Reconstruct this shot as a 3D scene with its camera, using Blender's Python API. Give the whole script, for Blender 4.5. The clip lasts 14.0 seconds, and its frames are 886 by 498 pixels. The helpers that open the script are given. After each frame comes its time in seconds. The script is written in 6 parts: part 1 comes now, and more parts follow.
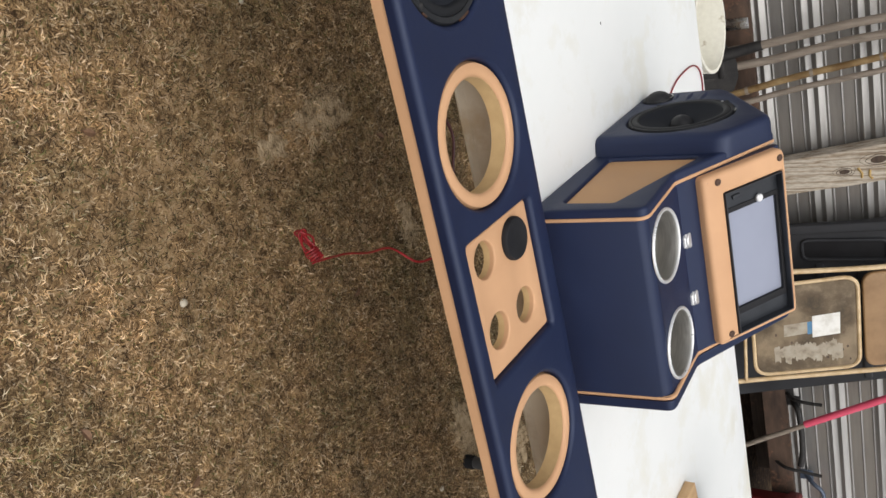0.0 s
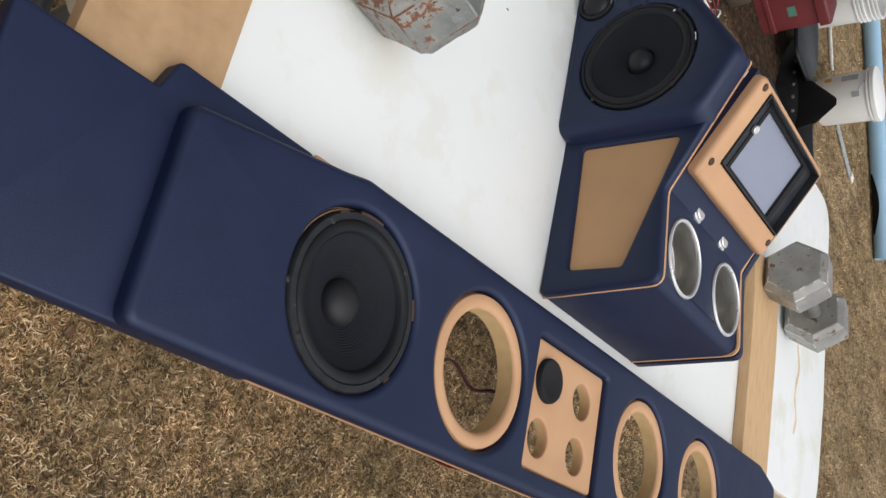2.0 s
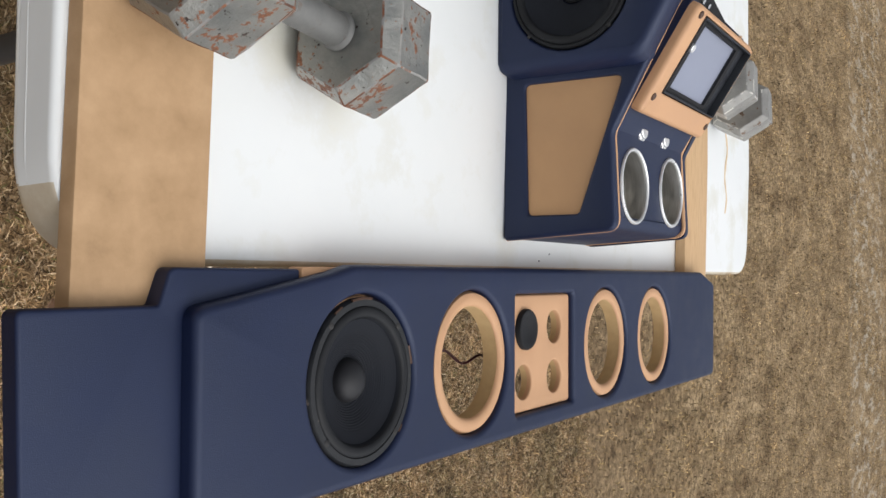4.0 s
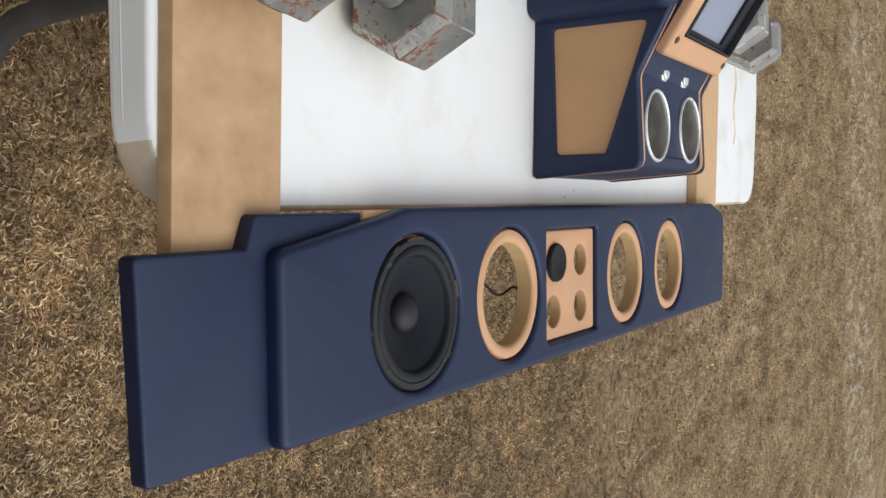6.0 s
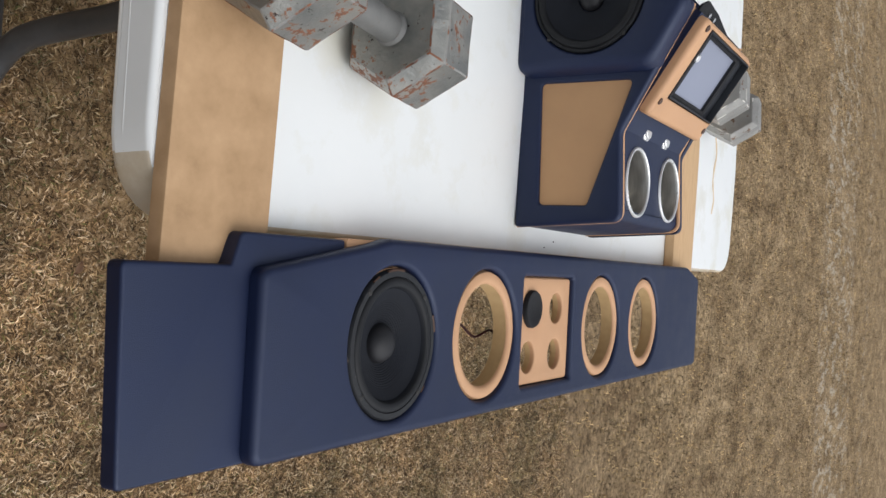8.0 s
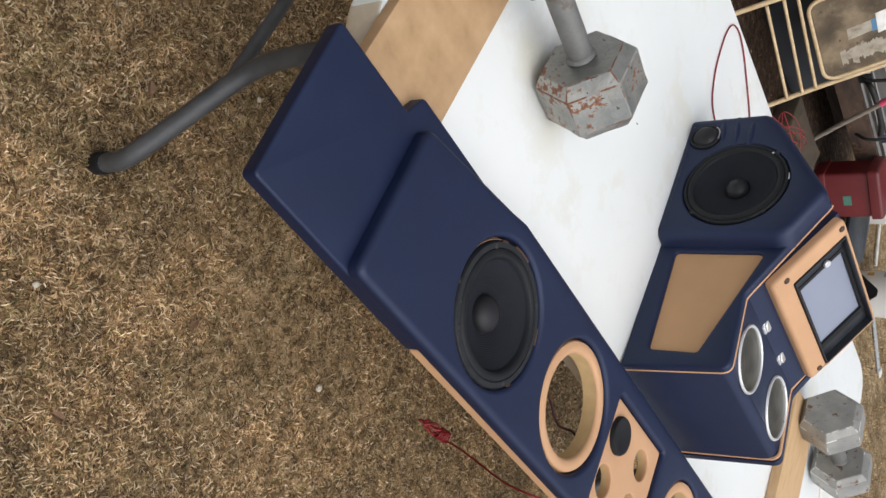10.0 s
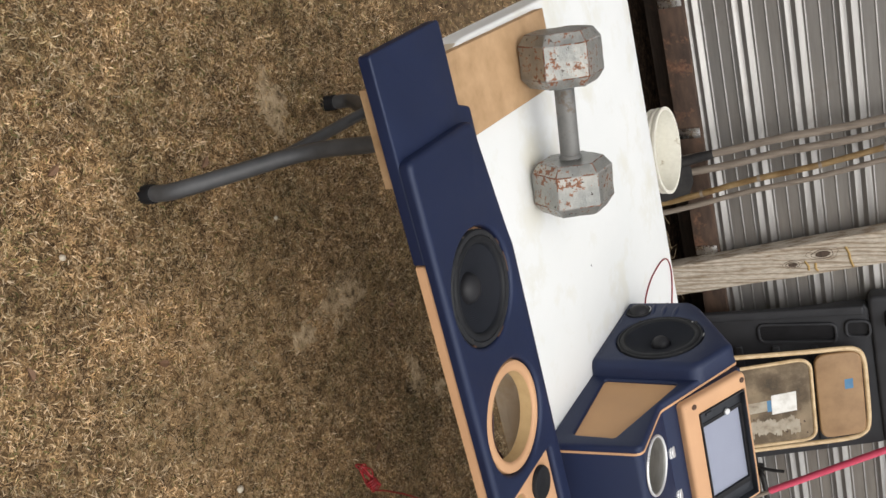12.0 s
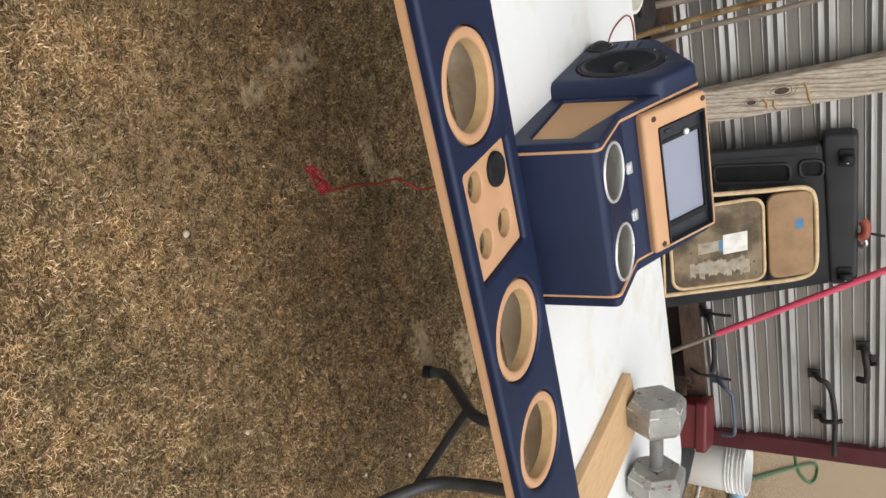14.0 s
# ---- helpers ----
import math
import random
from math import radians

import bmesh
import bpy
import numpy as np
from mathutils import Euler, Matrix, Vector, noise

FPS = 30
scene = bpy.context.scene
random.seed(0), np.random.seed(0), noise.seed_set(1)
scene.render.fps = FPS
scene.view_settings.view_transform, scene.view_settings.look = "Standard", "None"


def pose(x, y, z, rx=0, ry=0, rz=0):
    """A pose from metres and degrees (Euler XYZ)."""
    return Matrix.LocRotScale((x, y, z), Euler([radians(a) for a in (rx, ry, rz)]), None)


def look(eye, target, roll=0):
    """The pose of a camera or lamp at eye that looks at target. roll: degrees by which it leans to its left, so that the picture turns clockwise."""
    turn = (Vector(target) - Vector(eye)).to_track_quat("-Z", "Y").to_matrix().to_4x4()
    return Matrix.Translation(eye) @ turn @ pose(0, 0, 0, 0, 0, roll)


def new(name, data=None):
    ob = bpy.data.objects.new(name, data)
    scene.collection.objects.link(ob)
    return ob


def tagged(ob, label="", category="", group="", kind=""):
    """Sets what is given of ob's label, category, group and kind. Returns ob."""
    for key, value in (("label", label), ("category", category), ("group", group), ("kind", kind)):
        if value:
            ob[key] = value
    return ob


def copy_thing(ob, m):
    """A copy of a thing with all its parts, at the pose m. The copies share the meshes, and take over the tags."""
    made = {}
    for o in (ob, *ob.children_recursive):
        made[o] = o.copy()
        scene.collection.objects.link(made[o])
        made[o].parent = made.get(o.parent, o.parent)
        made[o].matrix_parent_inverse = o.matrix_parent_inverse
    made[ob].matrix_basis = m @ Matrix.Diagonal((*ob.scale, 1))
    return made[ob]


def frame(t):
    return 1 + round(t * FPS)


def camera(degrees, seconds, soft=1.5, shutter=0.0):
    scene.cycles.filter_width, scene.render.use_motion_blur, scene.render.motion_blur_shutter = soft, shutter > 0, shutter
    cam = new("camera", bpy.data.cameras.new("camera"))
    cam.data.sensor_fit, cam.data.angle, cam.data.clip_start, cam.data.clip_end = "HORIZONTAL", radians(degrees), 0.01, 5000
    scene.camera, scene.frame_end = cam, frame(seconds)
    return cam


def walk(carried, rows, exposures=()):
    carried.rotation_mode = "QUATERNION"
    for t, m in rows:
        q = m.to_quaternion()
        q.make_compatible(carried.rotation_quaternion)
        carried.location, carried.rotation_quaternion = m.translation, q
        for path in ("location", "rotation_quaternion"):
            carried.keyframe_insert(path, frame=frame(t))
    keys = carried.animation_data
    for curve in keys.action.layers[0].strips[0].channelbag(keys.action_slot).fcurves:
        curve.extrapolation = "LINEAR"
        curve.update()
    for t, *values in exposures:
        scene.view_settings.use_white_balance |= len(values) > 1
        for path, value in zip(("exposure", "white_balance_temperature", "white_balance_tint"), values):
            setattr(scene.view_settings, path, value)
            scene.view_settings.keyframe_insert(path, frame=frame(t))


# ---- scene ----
cam = camera(52.3, 14.0)
PATH = [
    (0, (0.21, -0.9, 1.255), (0.914, 0.605, 0.141), 91.4),
    (0.5, (-0.032, -0.759, 1.263), (0.766, 0.662, 0.102), 89.9),
    (1, (-0.183, -0.629, 1.28), (0.844, 0.646, 0.131), 87.1),
    (1.5, (-0.217, -0.438, 1.283), (1.022, 0.655, 0.156), 83.8),
    (2, (-0.274, -0.331, 1.263), (1.161, 0.398, 0.076), 84.8),
    (2.5, (-0.397, -0.225, 1.276), (1.177, 0.151, 0.101), 86.6),
    (3, (-0.397, -0.11, 1.259), (1.271, 0.082, 0.172), 87.8),
    (3.2, (-0.389, -0.081, 1.253), (1.276, 0.073, 0.155), 88.2),
    (5.3, (-0.494, 0.02, 1.271), (1.23, -0.047, 0.26), 90.5),
    (5.5, (-0.496, 0.011, 1.261), (1.212, -0.079, 0.223), 90.9),
    (6, (-0.506, 0.001, 1.253), (1.186, -0.094, 0.19), 91.1),
    (6.5, (-0.509, 0.029, 1.265), (1.212, 0.077, 0.247), 89.7),
    (7, (-0.524, 0.083, 1.282), (1.19, 0.275, 0.268), 88.6),
    (7.5, (-0.54, 0.04, 1.269), (1.155, 0.111, 0.209), 90.3),
    (8, (-0.526, -0.025, 1.264), (1.19, 0.015, 0.237), 92.4),
    (8.5, (-0.409, -0.099, 1.282), (1.292, 0.225, 0.282), 91.8),
    (9, (-0.437, -0.206, 1.283), (1.106, 0.409, 0.17), 90.9),
    (9.2, (-0.472, -0.276, 1.271), (0.999, 0.417, 0.107), 91.3),
    (11.3, (-0.304, -0.884, 1.307), (0.607, 0.501, 0.188), 86.2),
    (11.5, (-0.303, -0.947, 1.316), (0.514, 0.505, 0.211), 85.9),
    (12, (-0.203, -1.034, 1.316), (0.467, 0.539, 0.279), 87.9),
    (12.5, (-0.039, -1.094, 1.296), (0.586, 0.499, 0.261), 91.7),
    (13, (0.016, -1.102, 1.306), (0.572, 0.505, 0.253), 89.1),
    (13.5, (0.053, -1.118, 1.298), (0.741, 0.461, 0.281), 90.3),
    (14, (0.108, -1.133, 1.293), (0.981, 0.392, 0.339), 92.3),
]
# the clip's camera darkens and cools its picture a little while it looks down on the white table
EXPOSURES = [(0, 0.06, 6450, 10), (1, 0.00, 6400, 10), (1.5, -0.07, 6380, 10), (2, -0.12, 6350, 10), (3, 0.02, 6330, 10), (5.5, -0.05, 6260, 10), (6, -0.05, 6250, 10), (7, -0.05, 6180, 10), (8, -0.09, 6200, 10), (9, -0.08, 6170, 10), (11.5, 0.20, 6500, 10), (12.5, 0.04, 6530, 10), (14, 0.10, 6500, 10)]
walk(cam, [(t, look(eye, target, roll)) for t, eye, target, roll in PATH], EXPOSURES)

from mathutils import geometry

# ---- sky and light ----
world = bpy.data.worlds.new("overcast_sky")
scene.world = world
world.use_nodes = True
wn, wl = world.node_tree.nodes, world.node_tree.links
wn.clear()
sky = wn.new("ShaderNodeTexSky")
sky.sky_type = "NISHITA"
sky.sun_disc = False
sky.sun_elevation, sky.sun_rotation = radians(59.5), radians(188)
sky.air_density, sky.dust_density = 1.0, 4.0
grey = wn.new("ShaderNodeHueSaturation")
grey.inputs["Saturation"].default_value = 0.22
back = wn.new("ShaderNodeBackground")
back.inputs["Strength"].default_value = 0.145
wout = wn.new("ShaderNodeOutputWorld")
wl.new(sky.outputs[0], grey.inputs["Color"])
wl.new(grey.outputs[0], back.inputs["Color"])
wl.new(back.outputs[0], wout.inputs["Surface"])

sun_data = bpy.data.lights.new("sun", "SUN")
sun_data.energy, sun_data.angle, sun_data.color = 1.5, radians(90), (1.0, 0.97, 0.92)
sun = new("sun", sun_data)
sun.matrix_world = look((0, 0, 10), (-0.42, 2.8, 10 - 4.8))


# ---- materials ----
def material(name):
    m = bpy.data.materials.new(name)
    m.use_nodes = True
    t = m.node_tree
    return m, t.nodes, t.links, t.nodes["Principled BSDF"]


def ramp(nodes, stops):
    r = nodes.new("ShaderNodeValToRGB")
    while len(r.color_ramp.elements) < len(stops):
        r.color_ramp.elements.new(0.5)
    for e, (p, c) in zip(r.color_ramp.elements, stops):
        e.position, e.color = p, (*c, 1)
    return r


def noise_tex(nodes, links, scale, detail=4.0, rough=0.55, stretch=None, kind="Object"):
    n = nodes.new("ShaderNodeTexNoise")
    n.inputs["Scale"].default_value, n.inputs["Detail"].default_value, n.inputs["Roughness"].default_value = scale, detail, rough
    c = nodes.new("ShaderNodeTexCoord")
    if stretch:
        mp = nodes.new("ShaderNodeMapping")
        mp.inputs["Scale"].default_value = stretch
        links.new(c.outputs[kind], mp.inputs["Vector"])
        links.new(mp.outputs[0], n.inputs["Vector"])
    else:
        links.new(c.outputs[kind], n.inputs["Vector"])
    return n


def bump_on(nodes, links, bsdf, source, strength, distance):
    b = nodes.new("ShaderNodeBump")
    b.inputs["Strength"].default_value, b.inputs["Distance"].default_value = strength, distance
    links.new(source, b.inputs["Height"])
    links.new(b.outputs[0], bsdf.inputs["Normal"])
    return b


def surface(name, stops, scale, rough=(0.5, 0.5), metal=0.0, bump=0.0, grain=400.0, stretch=None, distance=0.001, spec=0.5, detail=4.0):
    """Colour from one noise through a ramp, roughness from the same, relief from a finer one."""
    m, n, l, b = material(name)
    tex = noise_tex(n, l, scale, detail, 0.6, stretch)
    r = ramp(n, stops)
    l.new(tex.outputs["Fac"], r.inputs[0])
    l.new(r.outputs[0], b.inputs["Base Color"])
    b.inputs["Metallic"].default_value = metal
    b.inputs["Specular IOR Level"].default_value = spec
    mr = n.new("ShaderNodeMapRange")
    mr.inputs["From Min"].default_value, mr.inputs["From Max"].default_value = 0.3, 0.7
    mr.inputs["To Min"].default_value, mr.inputs["To Max"].default_value = rough
    l.new(tex.outputs["Fac"], mr.inputs["Value"])
    l.new(mr.outputs[0], b.inputs["Roughness"])
    if bump:
        fine = noise_tex(n, l, grain, 3.0, 0.6, stretch)
        bump_on(n, l, b, fine.outputs["Fac"], bump, distance)
    return m


def layered(name, base, spots, spot_scale, low, high, rough=0.6, metal=0.0, bump=0.2, distance=0.002, fine_scale=60.0, stretch=None, spot_metal=None, gather=0.0):
    """A base of two tones with sharp-edged spots (rust, dirt) of their own colours."""
    m, n, l, b = material(name)
    t1 = noise_tex(n, l, fine_scale, 5.0, 0.6, stretch)
    r1 = ramp(n, [(0.3, base[0]), (0.7, base[1])])
    l.new(t1.outputs["Fac"], r1.inputs[0])
    t2 = noise_tex(n, l, spot_scale, 6.0, 0.65)
    mask = ramp(n, [(low, (0, 0, 0)), (high, (1, 1, 1))])
    l.new(t2.outputs["Fac"], mask.inputs[0])
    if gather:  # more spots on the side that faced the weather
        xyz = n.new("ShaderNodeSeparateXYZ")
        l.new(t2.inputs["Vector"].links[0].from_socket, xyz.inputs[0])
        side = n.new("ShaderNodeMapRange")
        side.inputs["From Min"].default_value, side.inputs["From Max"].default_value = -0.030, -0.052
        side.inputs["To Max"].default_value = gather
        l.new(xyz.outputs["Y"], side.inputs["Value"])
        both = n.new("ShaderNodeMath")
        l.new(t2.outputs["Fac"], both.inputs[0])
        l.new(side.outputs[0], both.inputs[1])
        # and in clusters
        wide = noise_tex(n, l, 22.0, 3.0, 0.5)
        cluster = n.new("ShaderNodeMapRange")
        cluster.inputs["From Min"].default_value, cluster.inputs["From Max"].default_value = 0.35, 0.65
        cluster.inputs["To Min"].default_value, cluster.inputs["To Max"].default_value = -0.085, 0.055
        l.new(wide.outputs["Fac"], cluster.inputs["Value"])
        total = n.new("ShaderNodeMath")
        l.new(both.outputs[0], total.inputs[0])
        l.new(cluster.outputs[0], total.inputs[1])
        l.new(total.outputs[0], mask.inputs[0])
    t3 = noise_tex(n, l, spot_scale * 4, 4.0, 0.6)
    r3 = ramp(n, [(0.35, spots[0]), (0.65, spots[1])])
    l.new(t3.outputs["Fac"], r3.inputs[0])
    mix = n.new("ShaderNodeMix")
    mix.data_type = "RGBA"
    l.new(mask.outputs[0], mix.inputs["Factor"])
    l.new(r1.outputs[0], mix.inputs["A"])
    l.new(r3.outputs[0], mix.inputs["B"])
    l.new(mix.outputs["Result"], b.inputs["Base Color"])
    b.inputs["Metallic"].default_value = metal
    if spot_metal is not None:
        mm = n.new("ShaderNodeMapRange")
        mm.inputs["To Min"].default_value, mm.inputs["To Max"].default_value = metal, spot_metal
        l.new(mask.outputs[0], mm.inputs["Value"])
        l.new(mm.outputs[0], b.inputs["Metallic"])
    mr = n.new("ShaderNodeMapRange")
    mr.inputs["To Min"].default_value, mr.inputs["To Max"].default_value = rough, min(1.0, rough + 0.25)
    l.new(mask.outputs[0], mr.inputs["Value"])
    l.new(mr.outputs[0], b.inputs["Roughness"])
    if bump:
        bump_on(n, l, b, t2.outputs["Fac"], bump, distance)
    return m


NAVY = surface("navy_vinyl", [(0.25, (0.0036, 0.0080, 0.032)), (0.75, (0.0056, 0.0115, 0.043))], 14, (0.46, 0.58), bump=0.35, grain=900, distance=0.0006, spec=0.56)
NAVY.node_tree.nodes["Principled BSDF"].inputs["Specular Tint"].default_value = (0.74, 0.82, 1.0, 1)
TAN = surface("tan_vinyl", [(0.25, (0.51, 0.290, 0.155)), (0.75, (0.58, 0.338, 0.185))], 12, (0.45, 0.6), bump=0.3, grain=900, distance=0.0005, spec=0.35)
INSET = surface("tan_inset_vinyl", [(0.25, (0.44, 0.255, 0.125)), (0.75, (0.52, 0.305, 0.150))], 10, (0.5, 0.65), bump=0.3, grain=800, distance=0.0005, spec=0.35)
MDF_EDGE = surface("raw_board_edge", [(0.25, (0.47, 0.315, 0.145)), (0.75, (0.57, 0.395, 0.195))], 60, (0.8, 0.9), bump=0.3, grain=500, distance=0.001)
MDF = surface("fibreboard", [(0.22, (0.29, 0.178, 0.090)), (0.40, (0.395, 0.250, 0.131)), (0.58, (0.455, 0.293, 0.160)), (0.78, (0.52, 0.345, 0.196))], 26, (0.65, 0.8), bump=0.25, grain=600, distance=0.0006, spec=0.3, detail=8.0)
PINE = surface("pine_board", [(0.2, (0.46, 0.29, 0.14)), (0.5, (0.56, 0.37, 0.20)), (0.8, (0.61, 0.42, 0.24))], 22, (0.6, 0.75), bump=0.25, grain=300, stretch=(6, 1, 6), distance=0.0006, spec=0.3)
TABLE = layered("white_blow_moulded_plastic", ((0.735, 0.752, 0.74), (0.795, 0.803, 0.79)), ((0.60, 0.575, 0.47), (0.70, 0.69, 0.62)), 9.0, 0.52, 0.72, rough=0.42, bump=0.06, distance=0.001, fine_scale=3.0)
SHADED_STAINED_SKIRT = layered("shaded_stained_front_skirt", ((0.52, 0.45, 0.34), (0.63, 0.56, 0.45)), ((0.30, 0.215, 0.12), (0.46, 0.355, 0.23)), 9.0, 0.48, 0.64, rough=0.5, bump=0.06, fine_scale=6.0)
LEG = surface("grey_enamelled_tube", [(0.3, (0.045, 0.046, 0.048)), (0.7, (0.07, 0.07, 0.072))], 30, (0.35, 0.5), bump=0.1, grain=200)
CAP = surface("black_rubber", [(0.3, (0.008, 0.008, 0.009)), (0.7, (0.016, 0.016, 0.018))], 40, (0.55, 0.75), bump=0.2, grain=400, spec=0.25)
CONE = surface("black_paper_cone", [(0.3, (0.008, 0.009, 0.0125)), (0.7, (0.013, 0.015, 0.020))], 20, (0.7, 0.85), bump=0.3, grain=500, distance=0.0008, spec=0.2)
SURROUND = surface("black_rubber_surround", [(0.3, (0.008, 0.0085, 0.010)), (0.7, (0.014, 0.015, 0.017))], 30, (0.45, 0.6), spec=0.22)
BASKET = surface("worn_black_basket", [(0.3, (0.011, 0.012, 0.014)), (0.66, (0.022, 0.023, 0.025)), (0.74, (0.16, 0.13, 0.11))], 90, (0.4, 0.55), bump=0.1, spec=0.3)
DUST_CAP = surface("soft_black_dome", [(0.3, (0.014, 0.014, 0.016)), (0.7, (0.018, 0.018, 0.02))], 25, (0.42, 0.55), spec=0.28)
STEEL = surface("brushed_steel", [(0.3, (0.40, 0.385, 0.355)), (0.7, (0.54, 0.525, 0.49))], 40, (0.28, 0.40), metal=0.9, bump=0.08, grain=200, stretch=(1, 1, 14))
RIM = surface("bright_steel_lip", [(0.3, (0.72, 0.72, 0.71)), (0.7, (0.82, 0.82, 0.81))], 40, (0.25, 0.4), metal=0.55)
BEAD = surface("bright_seam", [(0.3, (0.70, 0.69, 0.66)), (0.7, (0.80, 0.79, 0.76))], 40, (0.35, 0.45))
BEZEL = surface("black_gloss_plastic", [(0.3, (0.014, 0.016, 0.020)), (0.7, (0.026, 0.029, 0.035))], 30, (0.35, 0.5), spec=0.35)
SCREEN = surface("screen_film", [(0.3, (0.225, 0.243, 0.31)), (0.7, (0.265, 0.285, 0.36))], 5, (0.3, 0.42), spec=0.45)
SCREW = surface("brown_screw", [(0.3, (0.05, 0.025, 0.015)), (0.7, (0.10, 0.05, 0.03))], 200, (0.4, 0.6), metal=0.3)
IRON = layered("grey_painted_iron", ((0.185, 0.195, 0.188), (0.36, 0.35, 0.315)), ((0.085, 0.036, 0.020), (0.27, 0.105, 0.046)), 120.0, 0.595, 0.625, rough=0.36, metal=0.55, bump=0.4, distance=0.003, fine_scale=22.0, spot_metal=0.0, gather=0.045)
inn, inl = IRON.node_tree.nodes, IRON.node_tree.links
ib = inn["Principled BSDF"]
before = ib.inputs["Base Color"].links[0].from_socket
chip = noise_tex(inn, inl, 150.0, 3.0, 0.6)
chips = ramp(inn, [(0.66, (0, 0, 0)), (0.70, (1, 1, 1))])
inl.new(chip.outputs["Fac"], chips.inputs[0])
cmx = inn.new("ShaderNodeMix")
cmx.data_type = "RGBA"
inl.new(chips.outputs[0], cmx.inputs["Factor"])
inl.new(before, cmx.inputs["A"])
cmx.inputs["B"].default_value = (0.030, 0.018, 0.014, 1)
inl.new(cmx.outputs["Result"], ib.inputs["Base Color"])
GRIP_IRON = layered("bare_grey_grip", ((0.12, 0.122, 0.118), (0.20, 0.197, 0.186)), ((0.075, 0.062, 0.050), (0.15, 0.115, 0.085)), 45.0, 0.56, 0.66, rough=0.55, metal=0.25, bump=0.15, fine_scale=30.0, spot_metal=0.1)
WORN_IRON = layered("dark_grey_worn_iron", ((0.20, 0.197, 0.186), (0.36, 0.352, 0.325)), ((0.07, 0.042, 0.027), (0.17, 0.095, 0.055)), 60.0, 0.61, 0.635, rough=0.42, metal=0.25, bump=0.5, distance=0.003, fine_scale=16.0, spot_metal=0.0)
RIM_PLASTIC = layered("soiled_white_rim", ((0.69, 0.67, 0.62), (0.77, 0.76, 0.72)), ((0.44, 0.38, 0.29), (0.58, 0.53, 0.44)), 9.0, 0.58, 0.74, rough=0.5, bump=0.1, fine_scale=5.0)
LEAF = surface("dead_leaf", [(0.3, (0.12, 0.062, 0.033)), (0.7, (0.21, 0.12, 0.065))], 60, (0.7, 0.8), bump=0.3)
RUST_RUN = surface("rust_run_stain", [(0.3, (0.62, 0.42, 0.20)), (0.7, (0.74, 0.60, 0.40))], 60, (0.5, 0.6))

RED_WIRE = surface("red_wire_jacket", [(0.3, (0.16, 0.005, 0.008)), (0.7, (0.28, 0.010, 0.014))], 60, (0.35, 0.5))
BLACK_WIRE = surface("dark_wire_jacket", [(0.3, (0.03, 0.008, 0.01)), (0.7, (0.05, 0.012, 0.014))], 60, (0.35, 0.5))
ZINC = layered("galvanised_sheet", ((0.295, 0.287, 0.275), (0.40, 0.39, 0.375)), ((0.19, 0.155, 0.125), (0.28, 0.25, 0.215)), 3.0, 0.60, 0.80, rough=0.37, metal=0.70, bump=0.10, distance=0.002, fine_scale=9.0, stretch=(0.3, 1, 3))
RUST_EDGE = layered("rusty_chipped_edge", ((0.19, 0.19, 0.185), (0.29, 0.28, 0.255)), ((0.05, 0.024, 0.016), (0.22, 0.085, 0.04)), 40.0, 0.49, 0.53, rough=0.6, bump=0.3, fine_scale=80.0)
PALE_EDGE = layered("pale_chipped_edge", ((0.20, 0.195, 0.185), (0.28, 0.275, 0.26)), ((0.52, 0.50, 0.45), (0.68, 0.66, 0.60)), 18.0, 0.54, 0.58, rough=0.6, bump=0.3, fine_scale=80.0)
OCHRE = surface("ochre_resin_mark", [(0.3, (0.30, 0.19, 0.06)), (0.7, (0.40, 0.27, 0.10))], 60, (0.6, 0.7))
POST_WOOD, pn, pl, pb = material("weathered_post_timber")
pc = pn.new("ShaderNodeTexCoord")
pmp = pn.new("ShaderNodeMapping")
pmp.inputs["Rotation"].default_value = (0, radians(9.4), 0)
pmp.inputs["Scale"].default_value = (1.0, 1.0, 0.10)
pl.new(pc.outputs["Object"], pmp.inputs["Vector"])
pw = pn.new("ShaderNodeTexWave")
pw.wave_type, pw.bands_direction = "BANDS", "X"
pw.inputs["Scale"].default_value, pw.inputs["Distortion"].default_value = 15.0, 7.0
pw.inputs["Detail"].default_value, pw.inputs["Detail Scale"].default_value = 5.0, 3.0
pl.new(pmp.outputs[0], pw.inputs["Vector"])
pr = ramp(pn, [(0.0, (0.30, 0.24, 0.175)), (0.10, (0.40, 0.345, 0.28)), (0.35, (0.47, 0.42, 0.355)), (0.75, (0.52, 0.475, 0.41)), (1.0, (0.56, 0.515, 0.445))])
pl.new(pw.outputs["Fac"], pr.inputs[0])
pfine = noise_tex(pn, pl, 60.0, 5.0, 0.65, (3.0, 3.0, 0.5))
pfr = ramp(pn, [(0.3, (0.62, 0.58, 0.52)), (0.65, (1.15, 1.12, 1.08))])
pl.new(pfine.outputs["Fac"], pfr.inputs[0])
pmx = pn.new("ShaderNodeMix")
pmx.data_type, pmx.blend_type = "RGBA", "MULTIPLY"
pmx.inputs["Factor"].default_value = 1.0
pl.new(pr.outputs[0], pmx.inputs["A"])
pl.new(pfr.outputs[0], pmx.inputs["B"])
pl.new(pmx.outputs["Result"], pb.inputs["Base Color"])
pb.inputs["Roughness"].default_value = 0.85
bump_on(pn, pl, pb, pw.outputs["Fac"], 0.4, 0.002)
DARK_WOOD = layered("damp_dark_timber", ((0.055, 0.036, 0.026), (0.10, 0.07, 0.05)), ((0.10, 0.05, 0.03), (0.16, 0.10, 0.07)), 6.0, 0.55, 0.68, rough=0.85, bump=0.4, distance=0.004, fine_scale=14.0, stretch=(0.6, 5, 5))
